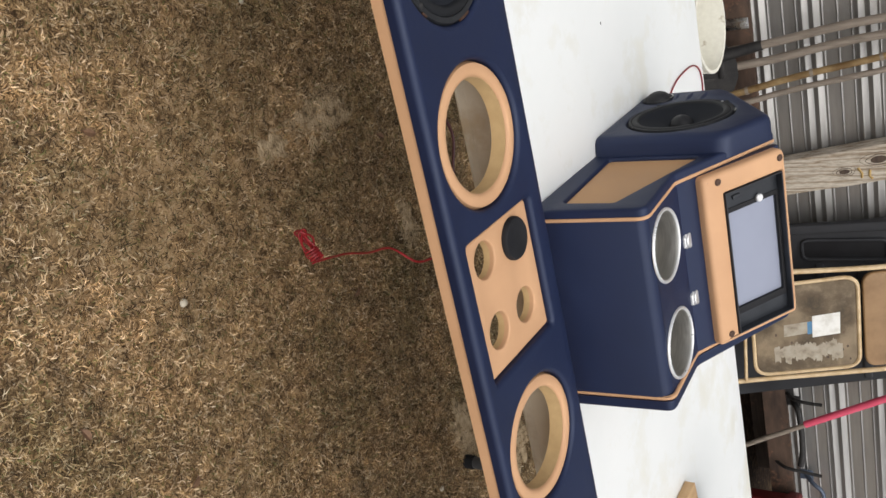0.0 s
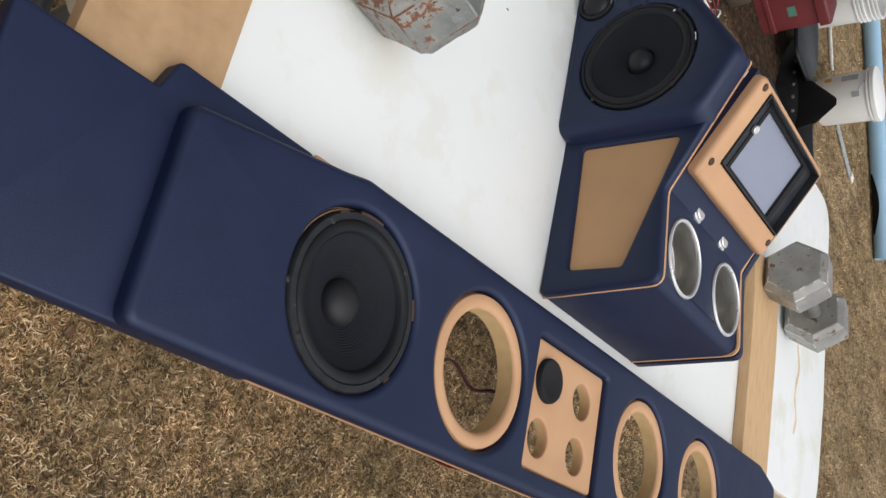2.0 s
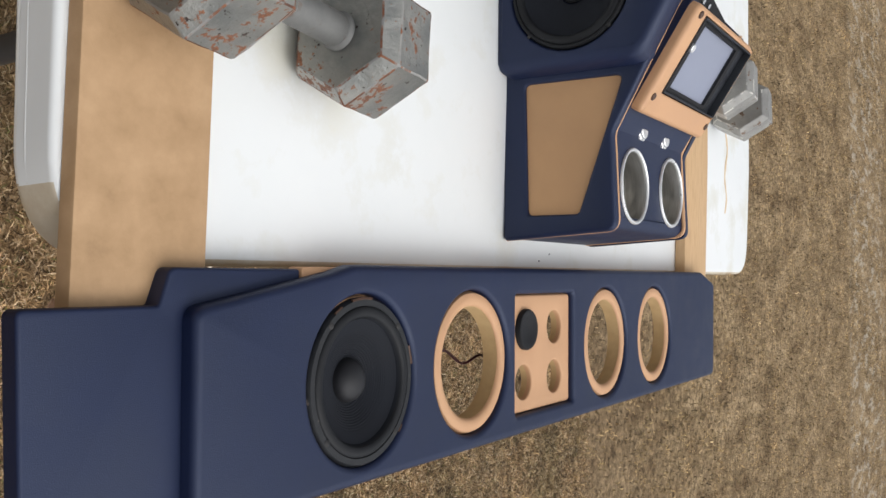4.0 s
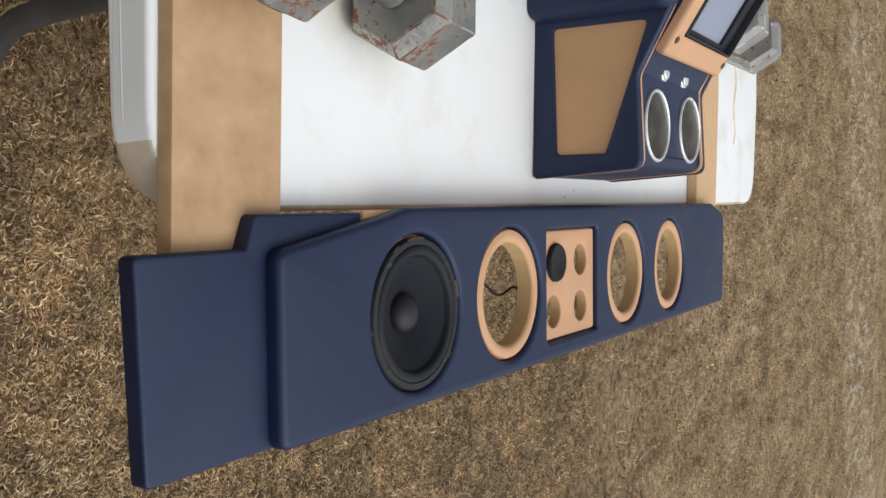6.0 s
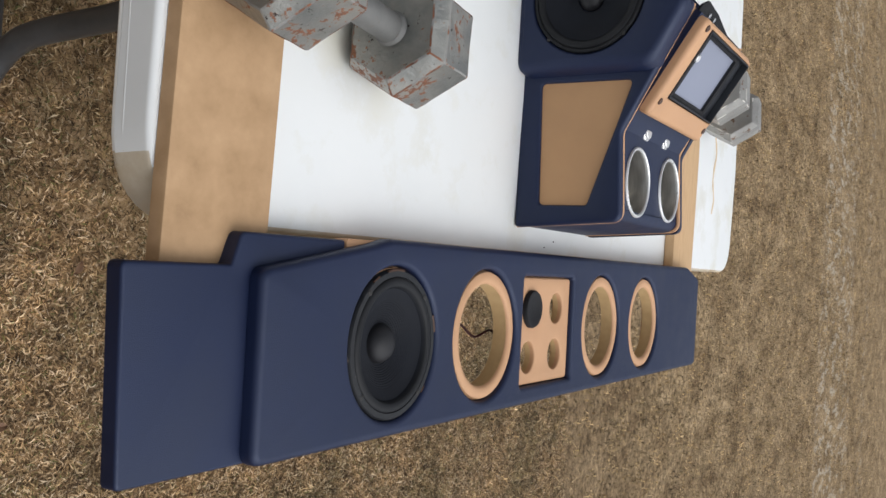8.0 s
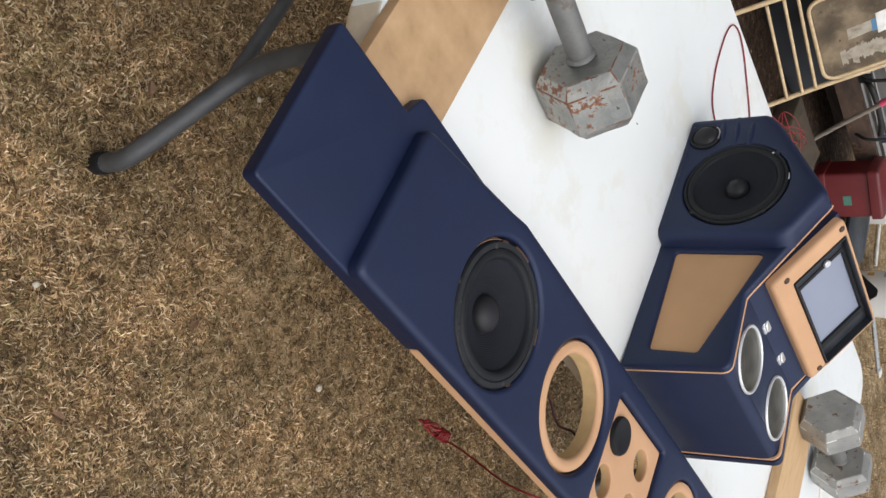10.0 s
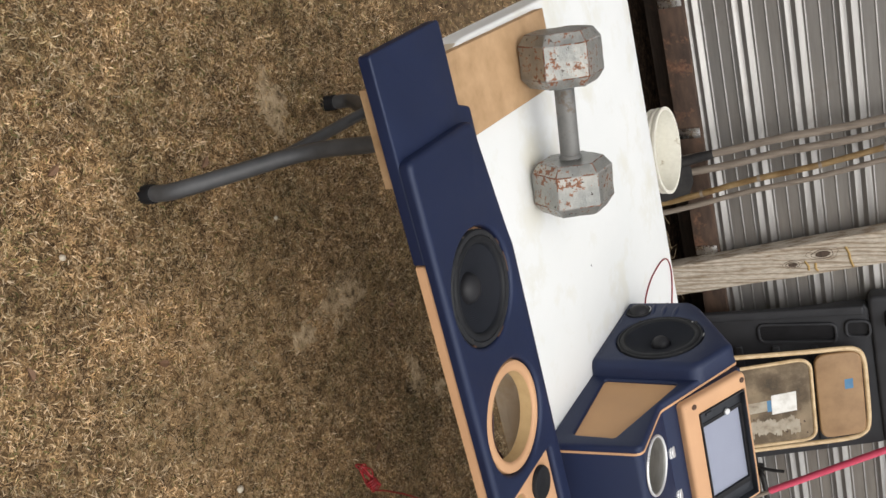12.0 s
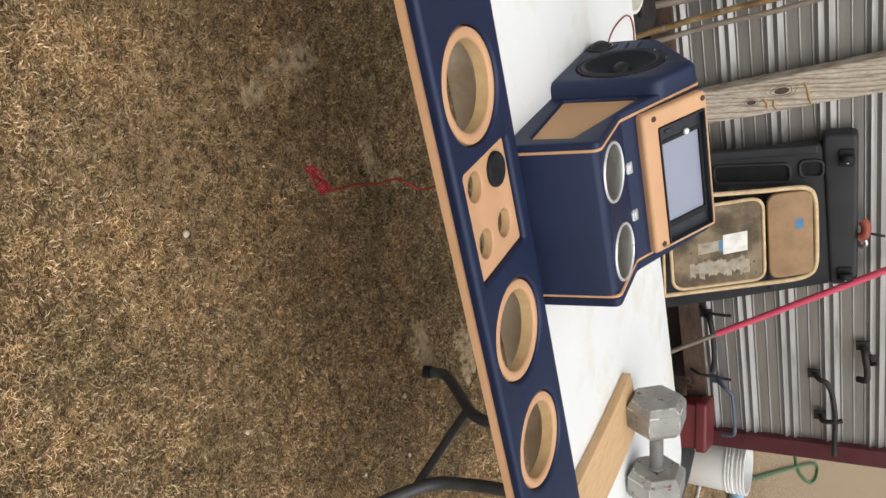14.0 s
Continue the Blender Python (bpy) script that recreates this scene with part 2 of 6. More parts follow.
SILL = layered("dark_stained_sill", ((0.035, 0.022, 0.016), (0.105, 0.064, 0.043)), ((0.10, 0.043, 0.027), (0.19, 0.105, 0.065)), 14.0, 0.55, 0.68, rough=0.85, bump=0.5, distance=0.006, fine_scale=7.0, stretch=(0.8, 3, 3))
HANDLE = surface("ash_handle", [(0.25, (0.133, 0.105, 0.081)), (0.5, (0.224, 0.185, 0.147)), (0.75, (0.287, 0.241, 0.196))], 20, (0.6, 0.75), bump=0.6, grain=120, stretch=(5, 5, 0.6))
BAMBOO = surface("yellowed_handle", [(0.3, (0.131, 0.074, 0.025)), (0.5, (0.221, 0.143, 0.061)), (0.7, (0.312, 0.217, 0.102))], 24, (0.5, 0.65), bump=0.5, grain=120, stretch=(1.230, 1.230, 0.574))
DARK_STEEL = surface("dark_tool_steel", [(0.3, (0.014, 0.014, 0.015)), (0.7, (0.045, 0.042, 0.040))], 30, (0.5, 0.7), metal=0.4, bump=0.2)
BLUE_STEEL = surface("blue_grey_tube", [(0.3, (0.07, 0.09, 0.13)), (0.7, (0.12, 0.15, 0.20))], 30, (0.45, 0.6), metal=0.3, bump=0.1)
PINK = surface("pink_fibreglass", [(0.3, (0.62, 0.07, 0.13)), (0.7, (0.70, 0.10, 0.17))], 20, (0.35, 0.5))
BLACK_PLASTIC = surface("dusty_black_plastic", [(0.3, (0.009, 0.0095, 0.011)), (0.7, (0.018, 0.019, 0.021))], 6, (0.55, 0.72), bump=0.15, grain=300, spec=0.3)
CASE = surface("dusty_slate_plastic", [(0.3, (0.017, 0.018, 0.021)), (0.7, (0.034, 0.035, 0.039))], 6, (0.50, 0.68), bump=0.15, grain=300, spec=0.4)
BLACK_GLOSS = surface("glossy_black_plastic", [(0.3, (0.006, 0.0065, 0.008)), (0.7, (0.012, 0.013, 0.016))], 8, (0.28, 0.42), bump=0.1, grain=60, spec=0.22)
FLARE = surface("matt_black_flare", [(0.3, (0.004, 0.004, 0.005)), (0.7, (0.010, 0.010, 0.011))], 8, (0.45, 0.6), bump=0.1, grain=200, spec=0.2)
GREY_RUBBER = surface("grey_rubber_edging", [(0.3, (0.06, 0.062, 0.068)), (0.7, (0.12, 0.122, 0.13))], 30, (0.5, 0.7))
CREAM = surface("cream_enamel_tube", [(0.3, (0.48, 0.33, 0.17)), (0.5, (0.58, 0.43, 0.25)), (0.7, (0.66, 0.51, 0.31))], 26, (0.4, 0.55), bump=0.1)
SEAT = layered("scuffed_brown_seat", ((0.125, 0.088, 0.048), (0.25, 0.185, 0.112)), ((0.045, 0.034, 0.022), (0.105, 0.075, 0.045)), 7.0, 0.44, 0.60, rough=0.6, bump=0.1, fine_scale=8.0)
CHAIR_BACK = surface("brown_vinyl", [(0.3, (0.215, 0.122, 0.054)), (0.5, (0.285, 0.170, 0.080)), (0.7, (0.33, 0.205, 0.102))], 9, (0.45, 0.6), bump=0.1, grain=300)
PAPER = surface("white_paper", [(0.3, (0.56, 0.54, 0.49)), (0.5, (0.72, 0.71, 0.67)), (0.7, (0.78, 0.77, 0.74))], 24, (0.7, 0.8))
PEELED = surface("peeled_paper", [(0.3, (0.19, 0.155, 0.11)), (0.45, (0.32, 0.275, 0.21)), (0.7, (0.40, 0.36, 0.29))], 30, (0.8, 0.9), bump=0.3)
BLUE_TAPE = surface("blue_tape", [(0.3, (0.06, 0.17, 0.30)), (0.7, (0.09, 0.22, 0.36))], 20, (0.6, 0.7))
RED_PAINT = surface("faded_red_plastic", [(0.3, (0.10, 0.008, 0.010)), (0.7, (0.145, 0.014, 0.015))], 7, (0.45, 0.6), bump=0.1)
MAROON = surface("maroon_trim", [(0.3, (0.065, 0.013, 0.018)), (0.7, (0.095, 0.02, 0.026))], 8, (0.4, 0.55), bump=0.1)
WHITE_PAIL = surface("white_pail_plastic", [(0.3, (0.76, 0.76, 0.74)), (0.7, (0.84, 0.84, 0.82))], 6, (0.4, 0.55), bump=0.08)
CREAM_PAIL = layered("stained_cream_pail", ((0.70, 0.68, 0.59), (0.78, 0.76, 0.67)), ((0.26, 0.20, 0.12), (0.42, 0.36, 0.25)), 14.0, 0.62, 0.68, rough=0.5, bump=0.1)
BLUE_PIPE = surface("pale_blue_pipe", [(0.25, (0.30, 0.50, 0.68)), (0.75, (0.38, 0.58, 0.75))], 3, (0.35, 0.5), bump=0.05)
GREEN = surface("green_hose", [(0.3, (0.03, 0.09, 0.03)), (0.7, (0.06, 0.16, 0.05))], 20, (0.5, 0.6))
TEAL_TAG = surface("teal_sticker", [(0.3, (0.05, 0.16, 0.12)), (0.7, (0.10, 0.24, 0.18))], 60, (0.5, 0.6))
GREY_PRINT = surface("faded_grey_print", [(0.3, (0.30, 0.31, 0.32)), (0.7, (0.42, 0.43, 0.44))], 60, (0.5, 0.6))
ORANGE = surface("orange_sticker", [(0.3, (0.50, 0.24, 0.03)), (0.7, (0.60, 0.32, 0.05))], 60, (0.5, 0.6))
RED_GRIP = surface("rusty_red_grip", [(0.3, (0.20, 0.04, 0.025)), (0.7, (0.32, 0.075, 0.045))], 30, (0.5, 0.65))
CHROME = surface("dull_chrome", [(0.3, (0.55, 0.55, 0.55)), (0.7, (0.70, 0.70, 0.70))], 50, (0.2, 0.35), metal=1.0)
STONE = surface("pale_pebble", [(0.3, (0.42, 0.37, 0.28)), (0.7, (0.56, 0.50, 0.40))], 80, (0.8, 0.9), bump=0.3)
CONCRETE = layered("mossy_block", ((0.040, 0.027, 0.018), (0.075, 0.053, 0.034)), ((0.02, 0.017, 0.010), (0.05, 0.042, 0.020)), 9.0, 0.5, 0.62, rough=0.9, bump=0.5, distance=0.006, fine_scale=20.0)

BARE_SOIL = surface("bare_pale_soil", [(0.34, (0.109, 0.078, 0.047)), (0.44, (0.328, 0.242, 0.144)), (0.6, (0.452, 0.343, 0.215)), (0.75, (0.530, 0.413, 0.273))], 45, (0.9, 0.95), bump=0.8, grain=160, distance=0.006, spec=0.1, detail=7.0)
# worn lawn: thatch over soil, turning paler and streaky out on the open lawn
SOIL, sn, sl, sb = material("worn_lawn_soil")
s1 = noise_tex(sn, sl, 2.2, 5.0, 0.6)
s2 = noise_tex(sn, sl, 28.0, 9.0, 0.78)
sr1 = ramp(sn, [(0.3, (0.098, 0.067, 0.040)), (0.5, (0.153, 0.106, 0.064)), (0.72, (0.221, 0.157, 0.097))])
sr2 = ramp(sn, [(0.38, (0.30, 0.28, 0.26)), (0.5, (0.95, 0.93, 0.89)), (0.62, (1.55, 1.51, 1.43))])
sl.new(s1.outputs["Fac"], sr1.inputs[0])
sl.new(s2.outputs["Fac"], sr2.inputs[0])
smx = sn.new("ShaderNodeMix")
smx.data_type, smx.blend_type = "RGBA", "MULTIPLY"
smx.inputs["Factor"].default_value = 1.0
sl.new(sr1.outputs[0], smx.inputs["A"])
sl.new(sr2.outputs[0], smx.inputs["B"])
s3 = noise_tex(sn, sl, 5.0, 10.0, 0.80, (0.4, 1.0, 1.0))
sr3 = ramp(sn, [(0.38, (0.135, 0.090, 0.050)), (0.50, (0.255, 0.185, 0.108)), (0.62, (0.38, 0.285, 0.175))])
sl.new(s3.outputs["Fac"], sr3.inputs[0])
sm3 = sn.new("ShaderNodeMix")
sm3.data_type, sm3.blend_type = "RGBA", "MULTIPLY"
sm3.inputs["Factor"].default_value = 0.95
sl.new(sr3.outputs[0], sm3.inputs["A"])
sl.new(sr2.outputs[0], sm3.inputs["B"])
sco = sn.new("ShaderNodeTexCoord")
ssp = sn.new("ShaderNodeSeparateXYZ")
sl.new(sco.outputs["Object"], ssp.inputs[0])
smr = sn.new("ShaderNodeMapRange")
smr.inputs["From Min"].default_value, smr.inputs["From Max"].default_value = 1.8, 3.6
sl.new(ssp.outputs["X"], smr.inputs["Value"])
smf = sn.new("ShaderNodeMix")
smf.data_type = "RGBA"
sl.new(smr.outputs[0], smf.inputs["Factor"])
sl.new(smx.outputs["Result"], smf.inputs["A"])
# a pale worn track crosses the far lawn
tr = noise_tex(sn, sl, 9.0, 9.0, 0.75, (0.3, 1.0, 1.0))
band = sn.new("ShaderNodeFloatCurve")
tx = sn.new("ShaderNodeMapRange")
tx.inputs["From Min"].default_value, tx.inputs["From Max"].default_value = 8.0, 14.0
sl.new(ssp.outputs["X"], tx.inputs["Value"])
tc = band.mapping.curves[0]
tc.points[0].location, tc.points[1].location = (0.0, 0.0), (1.0, 0.0)
for at, much in ((0.04, 0.0), (0.10, 0.8), (0.30, 0.8), (0.46, 0.5), (0.50, 0.0), (0.64, 0.0), (0.70, 0.5), (0.78, 0.0)):
    tc.points.new(at, much)
band.mapping.update()
sl.new(tx.outputs[0], band.inputs["Value"])
tm = sn.new("ShaderNodeMath")
tm.operation = "MULTIPLY"
tn = ramp(sn, [(0.52, (0, 0, 0)), (0.57, (1, 1, 1))])
sl.new(tr.outputs["Fac"], tn.inputs[0])
sl.new(band.outputs[0], tm.inputs[0])
sl.new(tn.outputs[0], tm.inputs[1])
tmx = sn.new("ShaderNodeMix")
tmx.data_type = "RGBA"
sl.new(tm.outputs[0], tmx.inputs["Factor"])
sl.new(sm3.outputs["Result"], tmx.inputs["A"])
tmx.inputs["B"].default_value = (0.42, 0.37, 0.29, 1)
sl.new(tmx.outputs["Result"], smf.inputs["B"])
# pale trodden earth round the table, brightened further to offset the table's shade
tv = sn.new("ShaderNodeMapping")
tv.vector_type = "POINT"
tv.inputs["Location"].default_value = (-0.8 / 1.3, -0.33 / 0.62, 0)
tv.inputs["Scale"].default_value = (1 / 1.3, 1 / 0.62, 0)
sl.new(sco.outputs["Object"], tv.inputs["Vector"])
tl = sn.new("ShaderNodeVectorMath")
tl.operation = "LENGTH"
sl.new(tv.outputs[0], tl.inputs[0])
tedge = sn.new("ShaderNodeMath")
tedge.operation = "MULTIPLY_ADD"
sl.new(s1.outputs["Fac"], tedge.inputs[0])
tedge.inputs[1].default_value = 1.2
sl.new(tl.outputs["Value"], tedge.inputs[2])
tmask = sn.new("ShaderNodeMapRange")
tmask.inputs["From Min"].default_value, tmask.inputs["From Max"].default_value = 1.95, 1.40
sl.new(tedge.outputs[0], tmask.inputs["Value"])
trod_brightened = ramp(sn, [(0.39, (0.080, 0.050, 0.024)), (0.5, (0.352, 0.236, 0.124)), (0.62, (0.528, 0.376, 0.224))])
sl.new(s2.outputs["Fac"], trod_brightened.inputs[0])
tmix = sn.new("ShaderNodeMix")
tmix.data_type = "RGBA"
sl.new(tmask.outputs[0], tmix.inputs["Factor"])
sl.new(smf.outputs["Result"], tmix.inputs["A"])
sl.new(trod_brightened.outputs[0], tmix.inputs["B"])
# the ground turns to dark litter towards the foot of the wall
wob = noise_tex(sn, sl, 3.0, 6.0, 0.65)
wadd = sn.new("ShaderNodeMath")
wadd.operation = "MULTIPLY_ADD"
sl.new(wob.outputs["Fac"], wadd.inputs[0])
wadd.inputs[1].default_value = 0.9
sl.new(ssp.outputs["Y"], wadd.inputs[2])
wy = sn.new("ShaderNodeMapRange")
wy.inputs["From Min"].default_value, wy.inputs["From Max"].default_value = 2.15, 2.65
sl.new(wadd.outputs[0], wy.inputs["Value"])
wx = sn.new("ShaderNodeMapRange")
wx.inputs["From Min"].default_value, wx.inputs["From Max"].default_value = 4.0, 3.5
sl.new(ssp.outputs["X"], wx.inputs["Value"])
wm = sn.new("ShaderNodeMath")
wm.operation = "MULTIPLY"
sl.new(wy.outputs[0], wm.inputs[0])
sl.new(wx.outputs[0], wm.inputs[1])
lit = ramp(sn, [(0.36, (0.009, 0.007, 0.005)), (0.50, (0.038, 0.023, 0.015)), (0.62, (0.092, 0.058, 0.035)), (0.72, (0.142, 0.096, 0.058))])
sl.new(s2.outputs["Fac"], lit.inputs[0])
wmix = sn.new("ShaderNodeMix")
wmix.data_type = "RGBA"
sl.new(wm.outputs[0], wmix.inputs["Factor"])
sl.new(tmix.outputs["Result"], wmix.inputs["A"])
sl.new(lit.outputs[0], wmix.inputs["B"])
# pale sandy dirt further back
py = sn.new("ShaderNodeMapRange")
py.inputs["From Min"].default_value, py.inputs["From Max"].default_value = 4.6, 6.2
sl.new(wadd.outputs[0], py.inputs["Value"])
pmix = sn.new("ShaderNodeMix")
pmix.data_type = "RGBA"
sl.new(py.outputs[0], pmix.inputs["Factor"])
sl.new(wmix.outputs["Result"], pmix.inputs["A"])
dirt = ramp(sn, [(0.36, (0.20, 0.145, 0.09)), (0.64, (0.42, 0.325, 0.22))])
sl.new(s2.outputs["Fac"], dirt.inputs[0])
sl.new(dirt.outputs[0], pmix.inputs["B"])
sl.new(pmix.outputs["Result"], sb.inputs["Base Color"])
sb.inputs["Roughness"].default_value = 0.95
sb.inputs["Specular IOR Level"].default_value = 0.1
bump_on(sn, sl, sb, s2.outputs["Fac"], 0.8, 0.012)

def blades(name, stops, clumps, dark, light, fine=0.74):
    """Dry blades, each of its own tone, in lighter and darker clumps."""
    m, gn, gl, gb = material(name)
    geo = gn.new("ShaderNodeNewGeometry")
    gr = ramp(gn, stops)
    gl.new(geo.outputs["Random Per Island"], gr.inputs[0])
    g2 = noise_tex(gn, gl, clumps, 8.0, fine)
    gr2 = ramp(gn, [(0.38, (dark, dark * 0.96, dark * 0.92)), (0.50, (0.93, 0.91, 0.88)), (0.62, (light, light * 0.98, light * 0.94))])
    gl.new(g2.outputs["Fac"], gr2.inputs[0])
    gmx = gn.new("ShaderNodeMix")
    gmx.data_type, gmx.blend_type = "RGBA", "MULTIPLY"
    gmx.inputs["Factor"].default_value = 1.0
    gl.new(gr.outputs[0], gmx.inputs["A"])
    gl.new(gr2.outputs[0], gmx.inputs["B"])
    # wide patches: bleached here, darker and a little greener there
    g3 = noise_tex(gn, gl, 4.0, 5.0, 0.6)
    gr3 = ramp(gn, [(0.36, (0.74, 0.77, 0.72)), (0.5, (0.98, 0.98, 0.97)), (0.64, (1.24, 1.19, 1.14))])
    gl.new(g3.outputs["Fac"], gr3.inputs[0])
    gm3 = gn.new("ShaderNodeMix")
    gm3.data_type, gm3.blend_type = "RGBA", "MULTIPLY"
    gm3.inputs["Factor"].default_value = 1.0
    gl.new(gmx.outputs["Result"], gm3.inputs["A"])
    gl.new(gr3.outputs[0], gm3.inputs["B"])
    gl.new(gm3.outputs["Result"], gb.inputs["Base Color"])
    gb.inputs["Roughness"].default_value = 0.7
    gb.inputs["Specular IOR Level"].default_value = 0.25
    return m


BLADES = blades("dry_grass_blades", [(0.0, (0.045, 0.026, 0.011)), (0.25, (0.139, 0.084, 0.039)), (0.52, (0.267, 0.172, 0.084)), (0.76, (0.443, 0.307, 0.161)), (0.92, (0.672, 0.537, 0.361)), (0.95, (0.123, 0.119, 0.039)), (1.0, (0.164, 0.152, 0.055))], 26.0, 0.48, 1.5)
FAR_BLADES = blades("far_lawn_blades", [(0.0, (0.080, 0.050, 0.024)), (0.3, (0.185, 0.130, 0.060)), (0.6, (0.305, 0.214, 0.100)), (0.9, (0.45, 0.325, 0.170)), (1.0, (0.60, 0.455, 0.27))], 5.5, 0.26, 1.85, 0.66)
STRAW = surface("bleached_straw", [(0.3, (0.40, 0.29, 0.16)), (0.7, (0.56, 0.43, 0.26))], 30, (0.7, 0.8))


# ---- building blocks ----
def thing(name, label, category, group="", at=(0, 0, 0), kind=""):
    ob = new(name)
    ob.empty_display_size = 0.05
    ob.location = at
    return tagged(ob, label, category, group, kind)


def finish(bm, mat, smooth=40.0):
    bmesh.ops.remove_doubles(bm, verts=bm.verts, dist=1e-6)
    bmesh.ops.recalc_face_normals(bm, faces=bm.faces)
    me = bpy.data.meshes.new("mesh")
    bm.to_mesh(me)
    bm.free()
    for m in mat if isinstance(mat, (list, tuple)) else (mat,):
        me.materials.append(m)
    if smooth:
        me.shade_smooth()
        me.set_sharp_from_angle(angle=radians(smooth))
    return me


def part(name, bm, mat, parent, label="", smooth=40.0):
    ob = new(name, finish(bm, mat, smooth))
    ob.parent = parent
    if parent and parent.type == "EMPTY":
        ob.location = [-v for v in parent.location]
    if label:
        ob["label"] = label
    return ob


def solid(name, bm, mat, label, category, group="", kind="", smooth=40.0):
    return tagged(new(name, finish(bm, mat, smooth)), label, category, group, kind)


def box(x0, x1, y0, y1, z0, z1, bevel=0.0, segs=2, m=None, bm=None):
    bm = bm or bmesh.new()
    made = bmesh.ops.create_cube(bm, size=1.0)["verts"]
    bmesh.ops.scale(bm, vec=(x1 - x0, y1 - y0, z1 - z0), verts=made)
    bmesh.ops.translate(bm, vec=((x0 + x1) / 2, (y0 + y1) / 2, (z0 + z1) / 2), verts=made)
    if bevel:
        edges = list({e for v in made for e in v.link_edges})
        made = list({v for f in bmesh.ops.bevel(bm, geom=edges, offset=bevel, segments=segs, profile=0.5, affect="EDGES", clamp_overlap=True)["faces"] for v in f.verts} | {v for v in made if v.is_valid})
    if m is not None:
        bmesh.ops.transform(bm, matrix=m, verts=[v for v in bm.verts] if len(made) == len(bm.verts) else made)
    return bm


def offset_loop(loop, d):
    """The closed loop (counter-clockwise) moved inwards by d."""
    out, n = [], len(loop)
    for i in range(n):
        a, b, c = Vector(loop[i - 1]), Vector(loop[i]), Vector(loop[(i + 1) % n])
        u, w = (b - a).normalized(), (c - b).normalized()
        nu, nw = Vector((-u.y, u.x)), Vector((-w.y, w.x))
        k = (nu + nw) / max(0.35, 1 + nu.dot(nw))
        out.append(tuple(b + k * d))
    return out


def inside(loop, x, y):
    """Whether a point lies in a closed loop."""
    hit, n = False, len(loop)
    for i in range(n):
        (xa, ya), (xb, yb) = loop[i - 1], loop[i]
        if (ya > y) != (yb > y) and x < (xb - xa) * (y - ya) / (yb - ya) + xa:
            hit = not hit
    return hit


def circle(cx, cy, r, n=48):
    return [(cx + r * math.cos(2 * math.pi * i / n), cy + r * math.sin(2 * math.pi * i / n)) for i in range(n)]


def rounded(poly, radii, n=6):
    """A polygon (counter-clockwise) with rounded corners."""
    out, k = [], len(poly)
    if not isinstance(radii, (list, tuple)):
        radii = [radii] * k
    for i in range(k):
        a, b, c, r = Vector(poly[i - 1]), Vector(poly[i]), Vector(poly[(i + 1) % k]), radii[i]
        if r <= 0:
            out.append(tuple(b))
            continue
        u, w = (a - b).normalized(), (c - b).normalized()
        half = max(0.05, math.acos(max(-1, min(1, u.dot(w)))) / 2)
        d = min(r / math.tan(half), 0.48 * (a - b).length, 0.48 * (c - b).length)
        p, q = b + u * d, b + w * d
        for j in range(n + 1):
            s = j / n
            out.append(tuple((1 - s) ** 2 * p + 2 * s * (1 - s) * b + s * s * q))
    return out


def plate(outer, holes, z0, z1, r=0.0, rh=None, rb=0.0, steps=4, m=None):
    """A flat piece between z0 and z1 with through holes, its upper edges rounded by r (rh at the holes), its lower outer edge by rb."""
    rh = r if rh is None else rh
    bm = bmesh.new()
    tops, bottoms = [], []
    for loop, rad, sign, low in [(outer, r, 1, rb)] + [(h, rh, -1, 0.0) for h in holes]:
        rings = []
        if low:
            for j in range(steps + 1):
                a = j / steps * math.pi / 2
                rings.append((offset_loop(loop, sign * low * (1 - math.sin(a))), z0 + low * (1 - math.cos(a))))
        else:
            rings.append((loop, z0))
        if rad:
            for j in range(steps + 1):
                a = j / steps * math.pi / 2
                rings.append((offset_loop(loop, sign * rad * (1 - math.cos(a))), z1 - rad + rad * math.sin(a)))
        else:
            rings.append((loop, z1))
        vs = [[bm.verts.new((x, y, z)) for x, y in lp] for lp, z in rings]
        for lo, hi in zip(vs, vs[1:]):
            for i in range(len(lo)):
                j = (i + 1) % len(lo)
                bm.faces.new((lo[i], lo[j], hi[j], hi[i]))
        tops.append(vs[-1])
        bottoms.append(vs[0])
    for loops in (tops, bottoms):
        flat, edges = [v for lp in loops for v in lp], []
        start = 0
        for lp in loops:
            edges += [(start + k, start + (k + 1) % len(lp)) for k in range(len(lp))]
            start += len(lp)
        _, _, faces, origin, _, _ = geometry.delaunay_2d_cdt([Vector((v.co.x * 100, v.co.y * 100)) for v in flat], edges, [], 0, 1e-5)
        shapes = [[(v.co.x, v.co.y) for v in lp] for lp in loops]
        for f in faces:
            tri = [flat[origin[k][0]] for k in f if origin[k]]
            if len(set(tri)) == 3:
                cx, cy = sum(v.co.x for v in tri) / 3, sum(v.co.y for v in tri) / 3
                if inside(shapes[0], cx, cy) and not any(inside(h, cx, cy) for h in shapes[1:]):
                    bm.faces.new(tri)
    if m is not None:
        bm.transform(m)
    return bm


def smooth_path(pts, n=6):
    """A smooth curve through the points."""
    p = [Vector(v) for v in pts]
    p = [2 * p[0] - p[1]] + p + [2 * p[-1] - p[-2]]
    out = []
    for i in range(1, len(p) - 2):
        for j in range(n):
            t = j / n
            out.append(0.5 * (2 * p[i] + (p[i + 1] - p[i - 1]) * t + (2 * p[i - 1] - 5 * p[i] + 4 * p[i + 1] - p[i + 2]) * t * t + (3 * p[i] - p[i - 1] - 3 * p[i + 1] + p[i + 2]) * t ** 3))
    out.append(p[-2])
    return out


